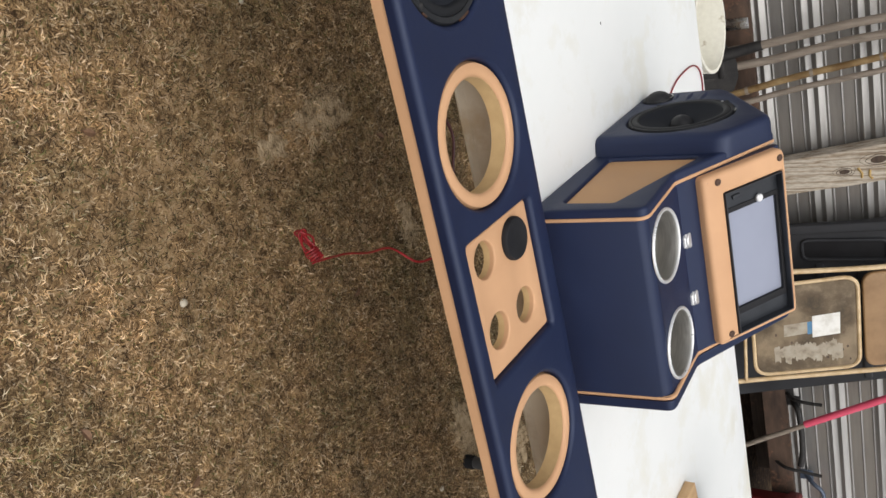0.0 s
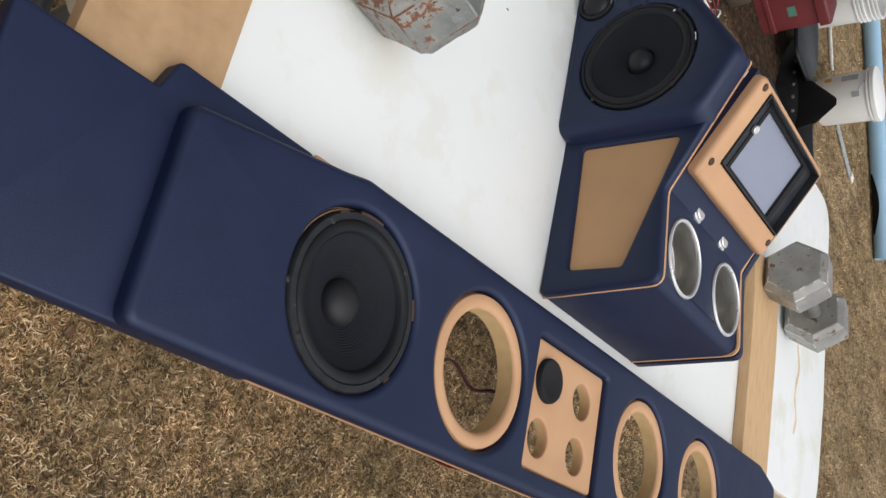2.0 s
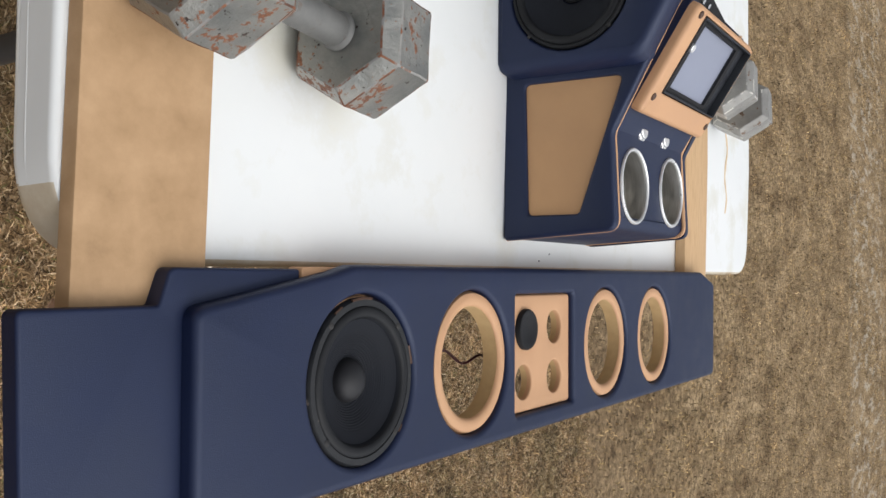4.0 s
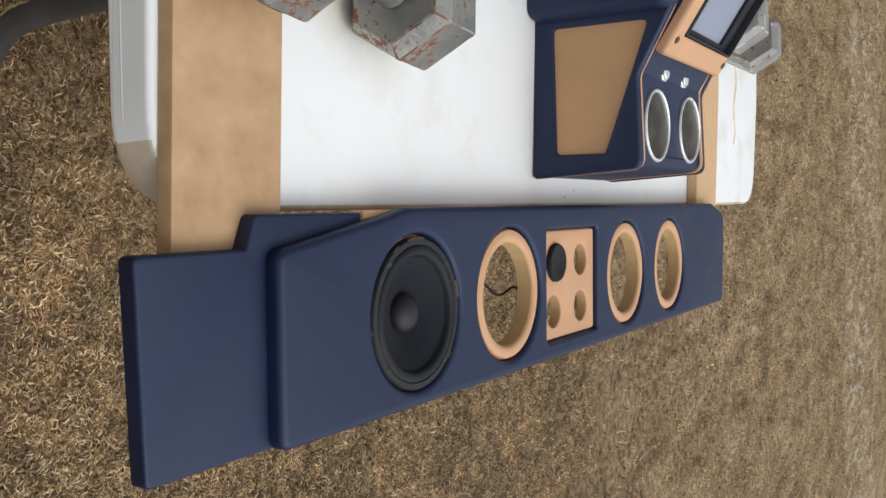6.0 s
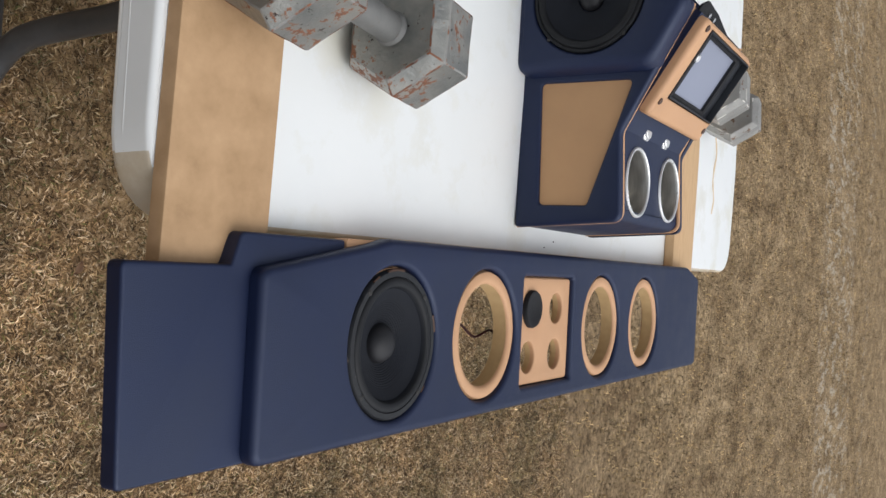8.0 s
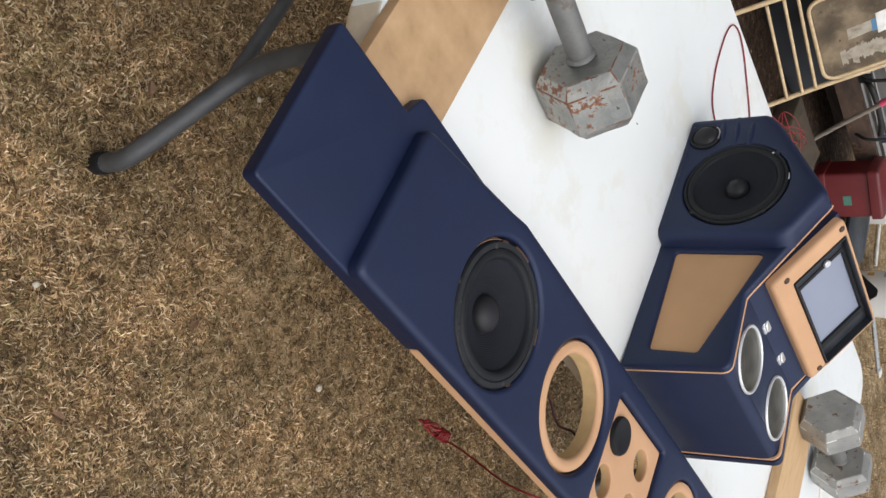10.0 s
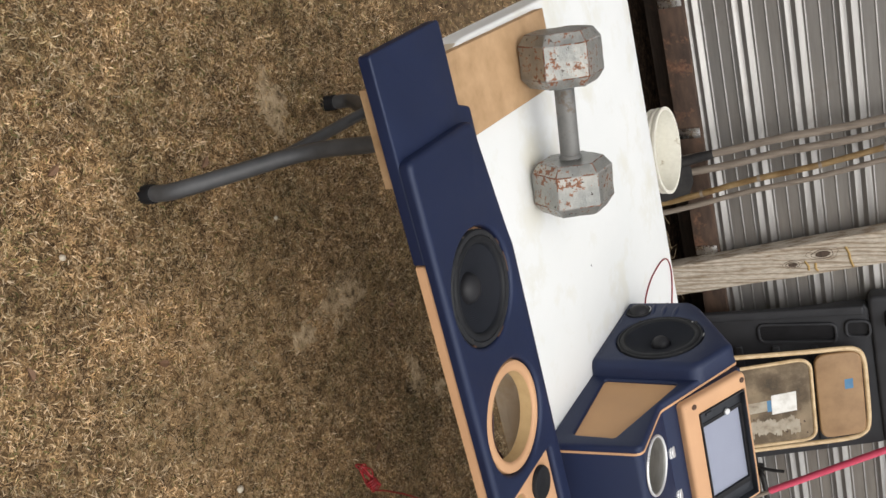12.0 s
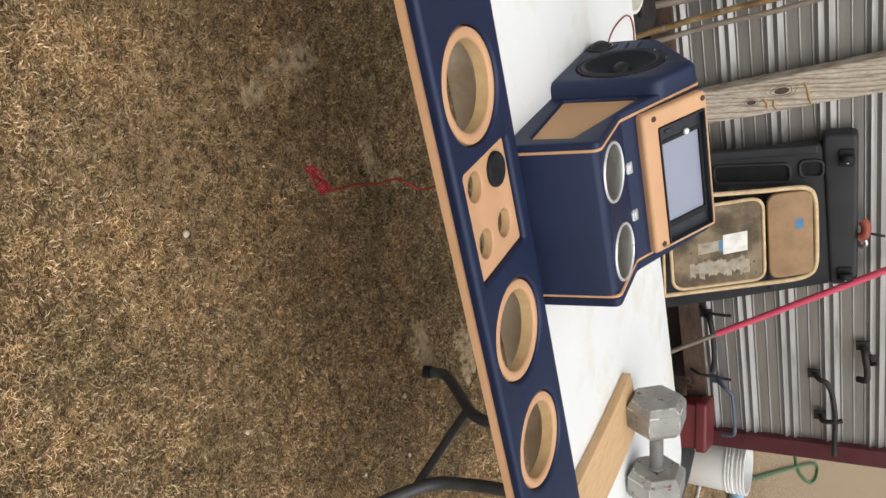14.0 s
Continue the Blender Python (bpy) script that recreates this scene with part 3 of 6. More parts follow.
def tube(pts, r, segs=10, bm=None, closed=False, taper=None):
    """A round bar along the points."""
    bm = bm or bmesh.new()
    pts = [Vector(v) for v in pts]
    rings, up = [], None
    n = len(pts)
    for i, p in enumerate(pts):
        d = (pts[(i + 1) % n] - pts[i - 1]) if closed else (pts[min(i + 1, n - 1)] - pts[max(i - 1, 0)])
        d.normalize()
        if up is None:
            up = d.orthogonal().normalized()
        up = (up - d * up.dot(d)).normalized()
        side = d.cross(up)
        rr = r if taper is None else r + (taper - r) * i / (n - 1)
        rings.append([bm.verts.new(p + rr * (math.cos(a) * up + math.sin(a) * side)) for a in (2 * math.pi * k / segs for k in range(segs))])
    pairs = list(zip(rings, rings[1:])) + ([(rings[-1], rings[0])] if closed else [])
    for a, b in pairs:
        for k in range(segs):
            bm.faces.new((a[k], a[(k + 1) % segs], b[(k + 1) % segs], b[k]))
    if not closed:
        bm.faces.new(rings[0])
        bm.faces.new(list(reversed(rings[-1])))
    return bm


def lathe(profile, segs=40, bm=None, m=None):
    """A turned piece from rows of (radius, height)."""
    bm = bm or bmesh.new()
    rings, made = [], []
    for r, z in profile:
        if r < 1e-6:
            rings.append([bm.verts.new((0, 0, z))])
        else:
            rings.append([bm.verts.new((r * math.cos(2 * math.pi * k / segs), r * math.sin(2 * math.pi * k / segs), z)) for k in range(segs)])
        made += rings[-1]
    for a, b in zip(rings, rings[1:]):
        for k in range(segs):
            f = [a[k % len(a)], a[(k + 1) % len(a)], b[(k + 1) % len(b)], b[k % len(b)]]
            f = [v for i, v in enumerate(f) if v not in f[:i]]
            if len(f) > 2:
                bm.faces.new(f)
    if m is not None:
        bmesh.ops.transform(bm, matrix=m, verts=made)
    return bm


TOP = 0.712  # height of the table's top


def table_z(y):
    """The table droops a little towards its loaded front edge."""
    return TOP - 0.008 * max(0.0, (0.25 - y) / 0.25)


# ---- ground ----
def build_ground():
    bm = bmesh.new()
    xs = [-60, -20, -8] + [-4 + 0.25 * i for i in range(57)] + [14, 22, 40, 120]
    ys = [-60, -20, -8] + [-3 + 0.25 * i for i in range(41)] + [10, 20, 50, 120]
    grid = [[bm.verts.new((x, y, 0.008 * noise.noise((x * 0.9, y * 0.9, 0)))) for y in ys] for x in xs]
    for i in range(len(xs) - 1):
        for j in range(len(ys) - 1):
            bm.faces.new((grid[i][j], grid[i + 1][j], grid[i + 1][j + 1], grid[i][j + 1]))
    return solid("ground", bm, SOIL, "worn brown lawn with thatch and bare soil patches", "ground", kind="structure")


build_ground()

# bare spots: centre and radii
BARE = [(0.557, 0.47, 0.060, 0.10), (0.578, 0.325, 0.03, 0.045), (0.885, 0.68, 0.075, 0.035), (0.975, 0.765, 0.03, 0.03), (1.49, 0.70, 0.09, 0.05), (1.66, 0.93, 0.10, 0.06), (0.07, 0.44, 0.06, 0.05)]


def grass(name, count, x0, x1, y0, y1, length, width, label, seed, mat, lift=(8, 50)):
    """Short dry blades, each bent once, joined into one mesh."""
    rng = np.random.default_rng(seed)
    x, y = rng.uniform(x0, x1, count), rng.uniform(y0, y1, count)
    keep = np.ones(count, bool)
    for cx, cy, rx, ry in BARE:
        bare = ((x - cx) / rx) ** 2 + ((y - cy) / ry) ** 2 < 1 + 0.8 * np.sin(9 * x + 13 * y)
        keep &= ~bare | (rng.random(count) < 0.17)
    keep &= (rng.random(count) < 0.78 + 0.22 * np.sin(7.1 * x + 2.3 * np.sin(3.7 * y)) * np.sin(5.3 * y + 1.9 * np.sin(4.1 * x)))
    # trodden, thinner grass by the table, and a lawn that thins out into the distance
    worn = np.exp(-(((x - 0.75) / 0.9) ** 2 + ((y - 0.35) / 0.55) ** 2))
    keep &= rng.random(count) > 0.45 * worn
    # small clumps and gaps, little by the wall and on the dirt further back
    clump = np.sin(61 * x + 3 * np.sin(23 * y)) * np.sin(57 * y + 3 * np.sin(29 * x))
    keep &= rng.random(count) < 0.76 + 0.24 * clump
    ragged = 0.16 * np.sin(5 * x) + 0.1 * np.sin(13 * x + 2)
    keep &= (rng.random(count) < np.clip((2.15 + ragged - y) / 0.6, 0.006, 1)) | ((x > 3.7) & (rng.random(count) < np.clip((5.2 + ragged - y) / 1.2, 0.05, 1)))
    # the lawn is worn through along a track
    track = (x > 8.3) & (x < 10.9) & (np.sin(2.1 * y + 1.3 * x) + np.sin(5.3 * y + 2.2 * x) > 0.0)
    keep &= ~track | (rng.random(count) < 0.3)
    keep &= rng.random(count) < np.clip((16.0 - x) / 6.0, 0, 1)
    x, y = x[keep], y[keep]
    n = len(x)
    turn, rise = rng.uniform(0, 2 * np.pi, n), np.radians(rng.uniform(*lift, n))
    ln = length * rng.uniform(0.45, 1.3, n)
    wd = width * rng.uniform(0.6, 1.3, n)
    d = np.stack([np.cos(turn), np.sin(turn)], 1)
    s = np.stack([-d[:, 1], d[:, 0]], 1)
    bend = rng.uniform(-0.5, 0.5, n)[:, None]
    z0 = rng.uniform(-0.003, 0.006, n)
    base = np.stack([x, y], 1)
    mid = base + d * (0.5 * ln * np.cos(rise))[:, None]
    tip = mid + (d + bend * s) * (0.5 * ln * np.cos(rise * 0.4))[:, None]
    zm = z0 + 0.5 * ln * np.sin(rise)
    zt = zm + 0.5 * ln * np.sin(rise * 0.4) * rng.uniform(-0.6, 1.0, n)
    v = np.empty((n, 4, 3))
    v[:, 0, :2], v[:, 0, 2] = base, z0
    v[:, 1, :2], v[:, 1, 2] = mid - s * wd[:, None] / 2, zm
    v[:, 2, :2], v[:, 2, 2] = mid + s * wd[:, None] / 2, zm
    v[:, 3, :2], v[:, 3, 2] = tip, np.maximum(zt, 0.001)
    tri = np.array([[0, 2, 1], [1, 2, 3]])
    loops = (np.arange(n)[:, None, None] * 4 + tri).reshape(-1)
    me = bpy.data.meshes.new(name)
    me.vertices.add(n * 4)
    me.vertices.foreach_set("co", v.reshape(-1))
    me.loops.add(len(loops))
    me.loops.foreach_set("vertex_index", loops.astype(np.int32))
    me.polygons.add(len(loops) // 3)
    me.polygons.foreach_set("loop_start", np.arange(0, len(loops), 3, dtype=np.int32))
    me.update()
    me.materials.append(mat)
    return tagged(new(name, me), label, "grass", kind="stuff")


grass("near_grass", 1750000, -0.9, 2.5, -0.95, 1.0, 0.0165, 0.0021, "short dry straw-coloured grass around the table", 3, BLADES)
CLIPPINGS = blades("pale_clippings", [(0.0, (0.295, 0.193, 0.098)), (0.4, (0.435, 0.307, 0.180)), (0.8, (0.574, 0.443, 0.295)), (1.0, (0.672, 0.566, 0.426))], 14.0, 0.55, 1.3)
grass("grass_clippings", 130000, -0.9, 2.5, -0.95, 1.0, 0.019, 0.0020, "pale dry clippings lying over the lawn", 12, CLIPPINGS, (14, 55))
grass("rear_grass", 300000, -0.9, 2.7, 1.0, 2.75, 0.019, 0.0022, "dry grass thinning out towards the shed wall", 4, BLADES)
grass("far_grass", 520000, 1.9, 16.0, -3.0, 6.5, 0.030, 0.0046, "patchy dry winter lawn beyond the table", 5, FAR_BLADES, (35, 82))
grass("side_grass", 70000, -1.4, 1.8, -2.2, -0.95, 0.026, 0.0026, "dry grass in front of the table", 7, BLADES)

for k, (cx, cy, rx, ry) in enumerate(BARE):
    edge = [(cx + rx * (0.95 + 0.8 * noise.noise((2.5 * math.cos(a), 2.5 * math.sin(a), k))) * math.cos(a), cy + ry * (0.95 + 0.8 * noise.noise((2.5 * math.cos(a), 2.5 * math.sin(a), k))) * math.sin(a)) for a in (2 * math.pi * j / 36 for j in range(36))]
    solid("bare_soil", plate(edge, [], -0.01, 0.0055 + 0.0002 * k, r=0.004, steps=2), BARE_SOIL, "pale trodden bare soil in the lawn", "soil", kind="structure")

pebble_bm = bmesh.new()
bmesh.ops.create_icosphere(pebble_bm, subdivisions=2, radius=0.008)
for v in pebble_bm.verts:
    v.co *= 1 + 0.25 * noise.noise(v.co * 90)
    v.co.z *= 0.7
pebble = solid("pebble", pebble_bm, STONE, "small pale pebble lying in the grass", "pebble", "pebbles in the grass", smooth=60)
pebble.location = (0.751, 0.01, 0.008)
for px, py, ps in ((0.30, 0.35, 0.7), (1.22, -0.02, 0.8), (1.55, 0.55, 1.0), (1.72, 0.50, 0.9), (0.16, -0.16, 0.8), (1.62, 0.30, 0.8)):
    copy_thing(pebble, pose(px, py, 0.008, 0, 0, px * 300)).scale = (ps, ps * 0.9, ps)


def leaf_mesh():
    bm = bmesh.new()
    rows = []
    for k in range(9):
        u = k / 8
        w = 0.0062 * math.sin(math.pi * u) ** 0.8 + 0.0004
        rows.append([bm.verts.new((0.026 * (u - 0.5), s * w, 0.006 + 0.004 * math.sin(3 * u) + abs(s) * 0.004)) for s in (-1, -0.5, 0, 0.5, 1)])
    for a, c in zip(rows, rows[1:]):
        for k in range(4):
            bm.faces.new((a[k], a[k + 1], c[k + 1], c[k]))
    return bm


leaf = solid("dead_leaf", leaf_mesh(), LEAF, "small curled brown dead leaf on the grass", "leaf", "dead leaves on the lawn", smooth=60)
leaf.matrix_basis = pose(0.419, -0.057, 0.008, 5, 0, 60)
lrng = random.Random(21)
for lx, ly in ((0.655, 0.64), (0.94, 0.43), (0.30, -0.30), (0.12, 0.20), (1.05, -0.10), (0.85, -0.25), (1.45, 0.25), (0.02, -0.12)):
    copy_thing(leaf, pose(lx, ly, 0.009, lrng.uniform(-15, 15), lrng.uniform(-12, 12), lrng.uniform(0, 360)))


# ---- shed wall ----
def build_wall():
    x0, x1, base, top = -4.0, 3.385, 0.24, 2.6
    rows, z = [], 0.437 - 2 * 0.1975

    def bead(c):
        return [(c - 0.0055, 0.0), (c - 0.002, 0.0035), (c, 0.0045), (c + 0.002, 0.0035), (c + 0.0045, 0.0)]

    # twin sharp ridges, then three small beads on the flat
    while z < top + 0.2:
        rows += [(z, 0.0), (z + 0.002, 0.001), (z + 0.017, 0.0155), (z + 0.0195, 0.0165), (z + 0.022, 0.0155), (z + 0.0375, 0.002), (z + 0.0395, 0.001), (z + 0.0415, 0.002), (z + 0.0575, 0.0155), (z + 0.060, 0.0165), (z + 0.0625, 0.0155), (z + 0.0785, 0.001), (z + 0.081, 0.0)]
        for k in (0.090, 0.143, 0.1925):
            rows += bead(z + k)
        z += 0.1975
    rows = [(max(base, min(top, a)), d) for a, d in rows if base - 0.02 < a < top + 0.02]
    bm = bmesh.new()
    xs = [x0 + (x1 - x0) * i / 60 for i in range(61)]
    front = [[bm.verts.new((x, 2.775 - d + 0.0025 * noise.noise((x * 2.1, a * 3, 0)), a)) for a, d in rows] for x in xs]
    rear = [[bm.verts.new((x, 2.777 - d + 0.0025 * noise.noise((x * 2.1, a * 3, 0)), a)) for a, d in rows] for x in xs]
    for g in (front, rear):
        for i in range(60):
            for j in range(len(rows) - 1):
                bm.faces.new((g[i][j], g[i + 1][j], g[i + 1][j + 1], g[i][j + 1]))
    return solid("wall_shed", bm, ZINC, "ribbed galvanised steel shed wall with horizontal ribs", "wall", kind="structure", smooth=14)


build_wall()
solid("wall_shed_side", box(3.30, 3.37, 2.80, 7.0, 0.2, 2.6), ZINC, "plain galvanised side of the shed", "wall", kind="structure")
solid("wall_shed_rear", box(-4.0, 3.30, 6.9, 7.0, 0.0, 2.6), ZINC, "plain rear wall of the shed", "wall", kind="structure")
solid("roof_shed", box(-4.2, 3.6, 2.6, 7.2, 2.6, 2.66), ZINC, "flat metal shed roof", "roof", kind="structure")
solid("sill_beam", box(-4.0, 3.33, 2.735, 2.80, 0.165, 0.27, 0.004), SILL, "dark damp timber sill under the shed wall", "beam", kind="structure")
for k, sx in enumerate((0.335, 0.90, 1.455)):
    solid("trim_strap", box(sx - 0.022, sx + 0.022, 2.728, 2.734, 0.17, 0.265, 0.001), CHROME, "dull galvanised strap nailed across the sill", "strap", kind="structure")
solid("footing", box(-4.0, 3.30, 3.08, 3.15, -0.02, 0.20), DARK_WOOD, "shadowed footing under the shed sill", "footing", kind="structure")
solid("corner_trim", box(3.38, 3.485, 2.735, 2.83, 0.10, 2.6, 0.004), MAROON, "maroon painted corner trim of the shed", "trim", kind="structure")

# weathered brace post
pm = Matrix.Translation((1.585, 2.70, 0.0)) @ Matrix.Rotation(radians(-9.2), 4, "Y")
post_bm = box(-0.072, 0.072, -0.045, 0.045, 0.0, 2.45, 0.006)
bmesh.ops.subdivide_edges(post_bm, edges=[e for e in post_bm.edges if abs(e.verts[0].co.z - e.verts[1].co.z) > 1], cuts=30)
for v in post_bm.verts:
    v.co.x += 0.004 * noise.noise((v.co.z * 4, v.co.y * 20, 1.0))
post_bm.transform(pm)
post = solid("timber_post", post_bm, POST_WOOD, "weathered grey timber post with knots leaning at the shed wall", "post")
for kx, kz, kr in ((-0.015, 0.729, 0.020), (0.012, 0.600, 0.013)):
    kb = lathe([(kr, 0.0), (kr, 0.003), (kr * 0.5, 0.0045), (0, 0.004)], 20, m=pm @ Matrix.Translation((kx, -0.044, kz)) @ Matrix.Rotation(radians(90), 4, "X") @ Matrix.Diagonal((0.7, 1.5, 1, 1)))
    part("knot", kb, DARK_WOOD, post, "dark oval knot in the timber")
    for k, grow in enumerate((1.45, 2.1)):
        loop = [pm @ Vector((kx + kr * 0.7 * grow * math.cos(a), -0.0448, kz + kr * 1.5 * grow * math.sin(a) * (1.0 + 0.12 * math.sin(3 * a + k)))) for a in (2 * math.pi * j / 28 for j in range(28))]
        part("growth_ring", tube(loop, 0.0014 - 0.0005 * k, 5, closed=True), DARK_WOOD, post, "raised grain curling round the knot")
for pts in ([(-0.03, 0.822), (0.0, 0.828), (0.03, 0.826), (0.062, 0.830)], [(0.005, 0.650), (0.030, 0.660), (0.048, 0.655)], [(0.02, 0.690), (0.045, 0.684), (0.058, 0.692)]):
    part("resin_streak", tube([pm @ Vector((x, -0.0442, z)) for x, z in pts], 0.0055, 6), OCHRE, post, "yellow resin streak")


# ---- folding table ----
def tone_front(bm):
    """Skirt front takes the second material: stains, with the panel's shade coloured in."""
    bm.normal_update()
    for f in bm.faces:
        if f.normal.y < -0.3 and f.calc_center_median().y < 0.2:
            f.material_index = 1


def build_table():
    t = thing("folding_table", "white plastic folding table with rounded corners and grey legs", "table", at=(0.89, 0.38, 0))
    x0, x1, y0, y1 = -0.046, 1.838, 0.0, 0.760
    outline = rounded([(x0, y0), (x1, y0), (x1, y1), (x0, y1)], 0.085, 10)
    bm = plate(outline, [], 0.6725, TOP, r=0.007, steps=5)
    bmesh.ops.subdivide_edges(bm, edges=[e for e in bm.edges if abs(e.verts[0].co.y - e.verts[1].co.y) > 0.3], cuts=6)
    for v in bm.verts:  # the skirt flares a little towards its foot
        flare = 0.10 * (0.695 - v.co.z)
        v.co.x += math.copysign(flare, v.co.x - (x0 + x1) / 2)
        v.co.y += math.copysign(flare, v.co.y - (y0 + y1) / 2)
        v.co.z += table_z(v.co.y) - TOP
    tone_front(bm)
    part("tabletop", bm, [TABLE, SHADED_STAINED_SKIRT], t)
    # fine moulded beads round the skirt, and its rim
    for low in (0.6805, 0.6885, 0.6985):
        grow = 0.0008 + 0.10 * (0.695 - low)
        bead = plate(offset_loop(outline, -grow), [offset_loop(outline, 0.004)], low, low + 0.0024, r=0.0008, rb=0.0008, steps=2)
        for v in bead.verts:
            v.co.z += table_z(v.co.y) - TOP
        tone_front(bead)
        part("skirt_bead", bead, [TABLE, SHADED_STAINED_SKIRT], t)
    rim = plate(offset_loop(outline, -0.0018), [offset_loop(outline, 0.03)], 0.6665, 0.6722, r=0.002, rh=0.0, rb=0.003)
    for v in rim.verts:
        v.co.z += table_z(v.co.y) - TOP
    tone_front(rim)
    part("rim", rim, [RIM_PLASTIC, SHADED_STAINED_SKIRT], t, "soiled moulded rim")
    for xs, feet in ((0.128, (0.045, 0.632)), (1.555, (0.085, 0.674))):
        mid = 0.36
        lean = -0.03 if xs < 1 else 0.03
        for f in feet:
            s = 1 if f < mid else -1
            pts = [(xs, f, 0.004), (xs, f, 0.04), (xs, f + s * 0.008, 0.082), (xs, f + s * 0.07, 0.148), (xs, f + s * 0.14, 0.216), (xs, f + s * 0.168, 0.258), (xs, f + s * 0.179, 0.31), (xs, f + s * 0.185, 0.44), (xs + lean, f + s * 0.187, 0.672)]
            leg = part("leg", tube(smooth_path(pts, 7), 0.0155, 12), LEG, t)
            part("foot", tube([(xs, f, 0.0), (xs, f, 0.032)], 0.0178, 12), CAP, leg, "black rubber foot")
        part("brace", tube([(xs, feet[0] + 0.135, 0.212), (xs, feet[1] - 0.135, 0.212)], 0.0115, 10), LEG, t)
        part("hinge_bar", tube([(xs + lean, 0.12, 0.668), (xs + lean, 0.64, 0.668)], 0.012, 10), LEG, t)
        part("folding_strut", tube([(xs, mid, 0.52), (0.45 if xs < 1 else 1.25, mid, 0.664)], 0.008, 8), LEG, t)
        part("upper_brace", tube([(xs + lean * 0.36, feet[0] + 0.186, 0.52), (xs + lean * 0.36, feet[1] - 0.186, 0.52)], 0.009, 8), LEG, t)
    # reinforcing ribs of the hollow underside
    part("underside", plate(offset_loop(outline, 0.045), [], 0.668, 0.6723, r=0.0), TABLE, t)
    # rust run and beige grime on the top
    def blot(cx, cy, rx, ry, seed):
        rng = random.Random(seed)
        return [(cx + rx * rng.uniform(0.65, 1.1) * math.cos(a), cy + ry * rng.uniform(0.65, 1.1) * math.sin(a)) for a in (2 * math.pi * k / 20 for k in range(20))]

    run = []
    for k in range(14):
        run.append((1.632 + 0.010 * math.sin(k * 0.9) - 0.003, 0.135 + 0.0165 * k))
    left = [(x - 0.0035 - 0.003 * (k % 3 == 1), y) for k, (x, y) in enumerate(run)]
    right = [(x + 0.0035 + 0.002 * (k % 4 == 2), y) for k, (x, y) in enumerate(run)]
    st = plate(right + left[::-1], [], TOP - 0.001, TOP + 0.0004)
    for v in st.verts:
        v.co.z += table_z(v.co.y) - TOP
    part("rust_stain", st, RUST_RUN, t, "thin orange rust run")
    for k, (cx, cy) in enumerate(((0.732, 0.022), (0.70, 0.012), (0.169, 0.327), (0.175, 0.312), (0.42, 0.33), (0.115, 0.47))):
        g = plate(blot(cx, cy, 0.0022, 0.0009, k + 30), [], TOP - 0.001, TOP + 0.0006)
        for v in g.verts:
            v.co.z += table_z(v.co.y) - TOP
        part("speck", g, CAP, t, "dark speck of dirt")
    return t


build_table()

# ---- fibreboard planks ----
def plank(name, corners, t, mat, label):
    bm = plate(corners, [], 0.0, t, r=0.0015, steps=2)
    bmesh.ops.subdivide_edges(bm, edges=[e for e in bm.edges if e.calc_length() > 0.2], cuts=12)
    for v in bm.verts:
        v.co.z += TOP + 0.001 - 0.032 * max(0.0, 0.25 - v.co.y)
    return solid(name, bm, mat, label, "plank", "planks under the long panel")


plank("plank", [(-0.043, -0.186), (0.078, -0.186), (0.082, 0.302), (-0.037, 0.304)], 0.0155, MDF, "tan fibreboard plank across the table overhanging its edge")
plank("plank", [(1.294, -0.178), (1.432, -0.176), (1.412, 0.412), (1.270, 0.392)], 0.019, PINE, "light pine plank across the table overhanging its edge")


# ---- hexagonal dumbbells ----
def build_dumbbell(label, paint, edge, chip, rad, stretch):
    """Two six-sided heads with chamfered ends, cast edges worn by knocks, and a plain round handle."""
    t = thing("dumbbell", label, "dumbbell", "dumbbells on the planks")
    flat = rad * math.cos(math.pi / 6)
    for s in (-1, 1):
        bm = bmesh.new()
        rings = []
        for xx, k in ((0.0550, 0.81), (0.0690, 1.0), (0.1160, 1.0), (0.1310, 0.81)):
            rings.append([bm.verts.new((s * xx * stretch, rad * k * math.cos(radians(60 * j)), rad * k * math.sin(radians(60 * j)) + flat)) for j in range(6)])
        for a, b in zip(rings, rings[1:]):
            for j in range(6):
                bm.faces.new((a[j], a[(j + 1) % 6], b[(j + 1) % 6], b[j]))
        bm.faces.new(rings[0])
        bm.faces.new(rings[-1])
        bmesh.ops.recalc_face_normals(bm, faces=bm.faces)
        bmesh.ops.subdivide_edges(bm, edges=bm.edges[:], cuts=5, use_grid_fill=True)
        keen = [e for e in bm.edges if e.calc_face_angle(0) > 0.3]
        for f in bmesh.ops.bevel(bm, geom=keen, offset=chip, segments=1, profile=0.5, affect="EDGES", clamp_overlap=True)["faces"]:
            f.material_index = 1
        for v in bm.verts:
            v.co += 0.0009 * Vector((noise.noise(v.co * 60), noise.noise(v.co * 60 + Vector((9, 0, 0))), noise.noise(v.co * 60 + Vector((0, 9, 0)))))
        part("head", bm, [paint, edge], t, smooth=0)
    g = 0.058 * stretch
    part("handle", tube([(-g, 0, flat), (-g * 0.9, 0, flat), (-g * 0.8, 0, flat), (g * 0.8, 0, flat), (g * 0.9, 0, flat), (g, 0, flat)], 0.0150, 20), GRIP_IRON, t, "smooth grey handle")
    for s in (-1, 1):
        part("weld", lathe([(0.0150, 0.0), (0.0178, 0.002), (0.0165, 0.006), (0.0150, 0.007)], 20, m=Matrix.Translation((s * 0.0545 * stretch, 0, flat)) @ Matrix.Rotation(radians(-90 * s), 4, "Y")), GRIP_IRON, t, "cast collar where handle meets head")
    return t


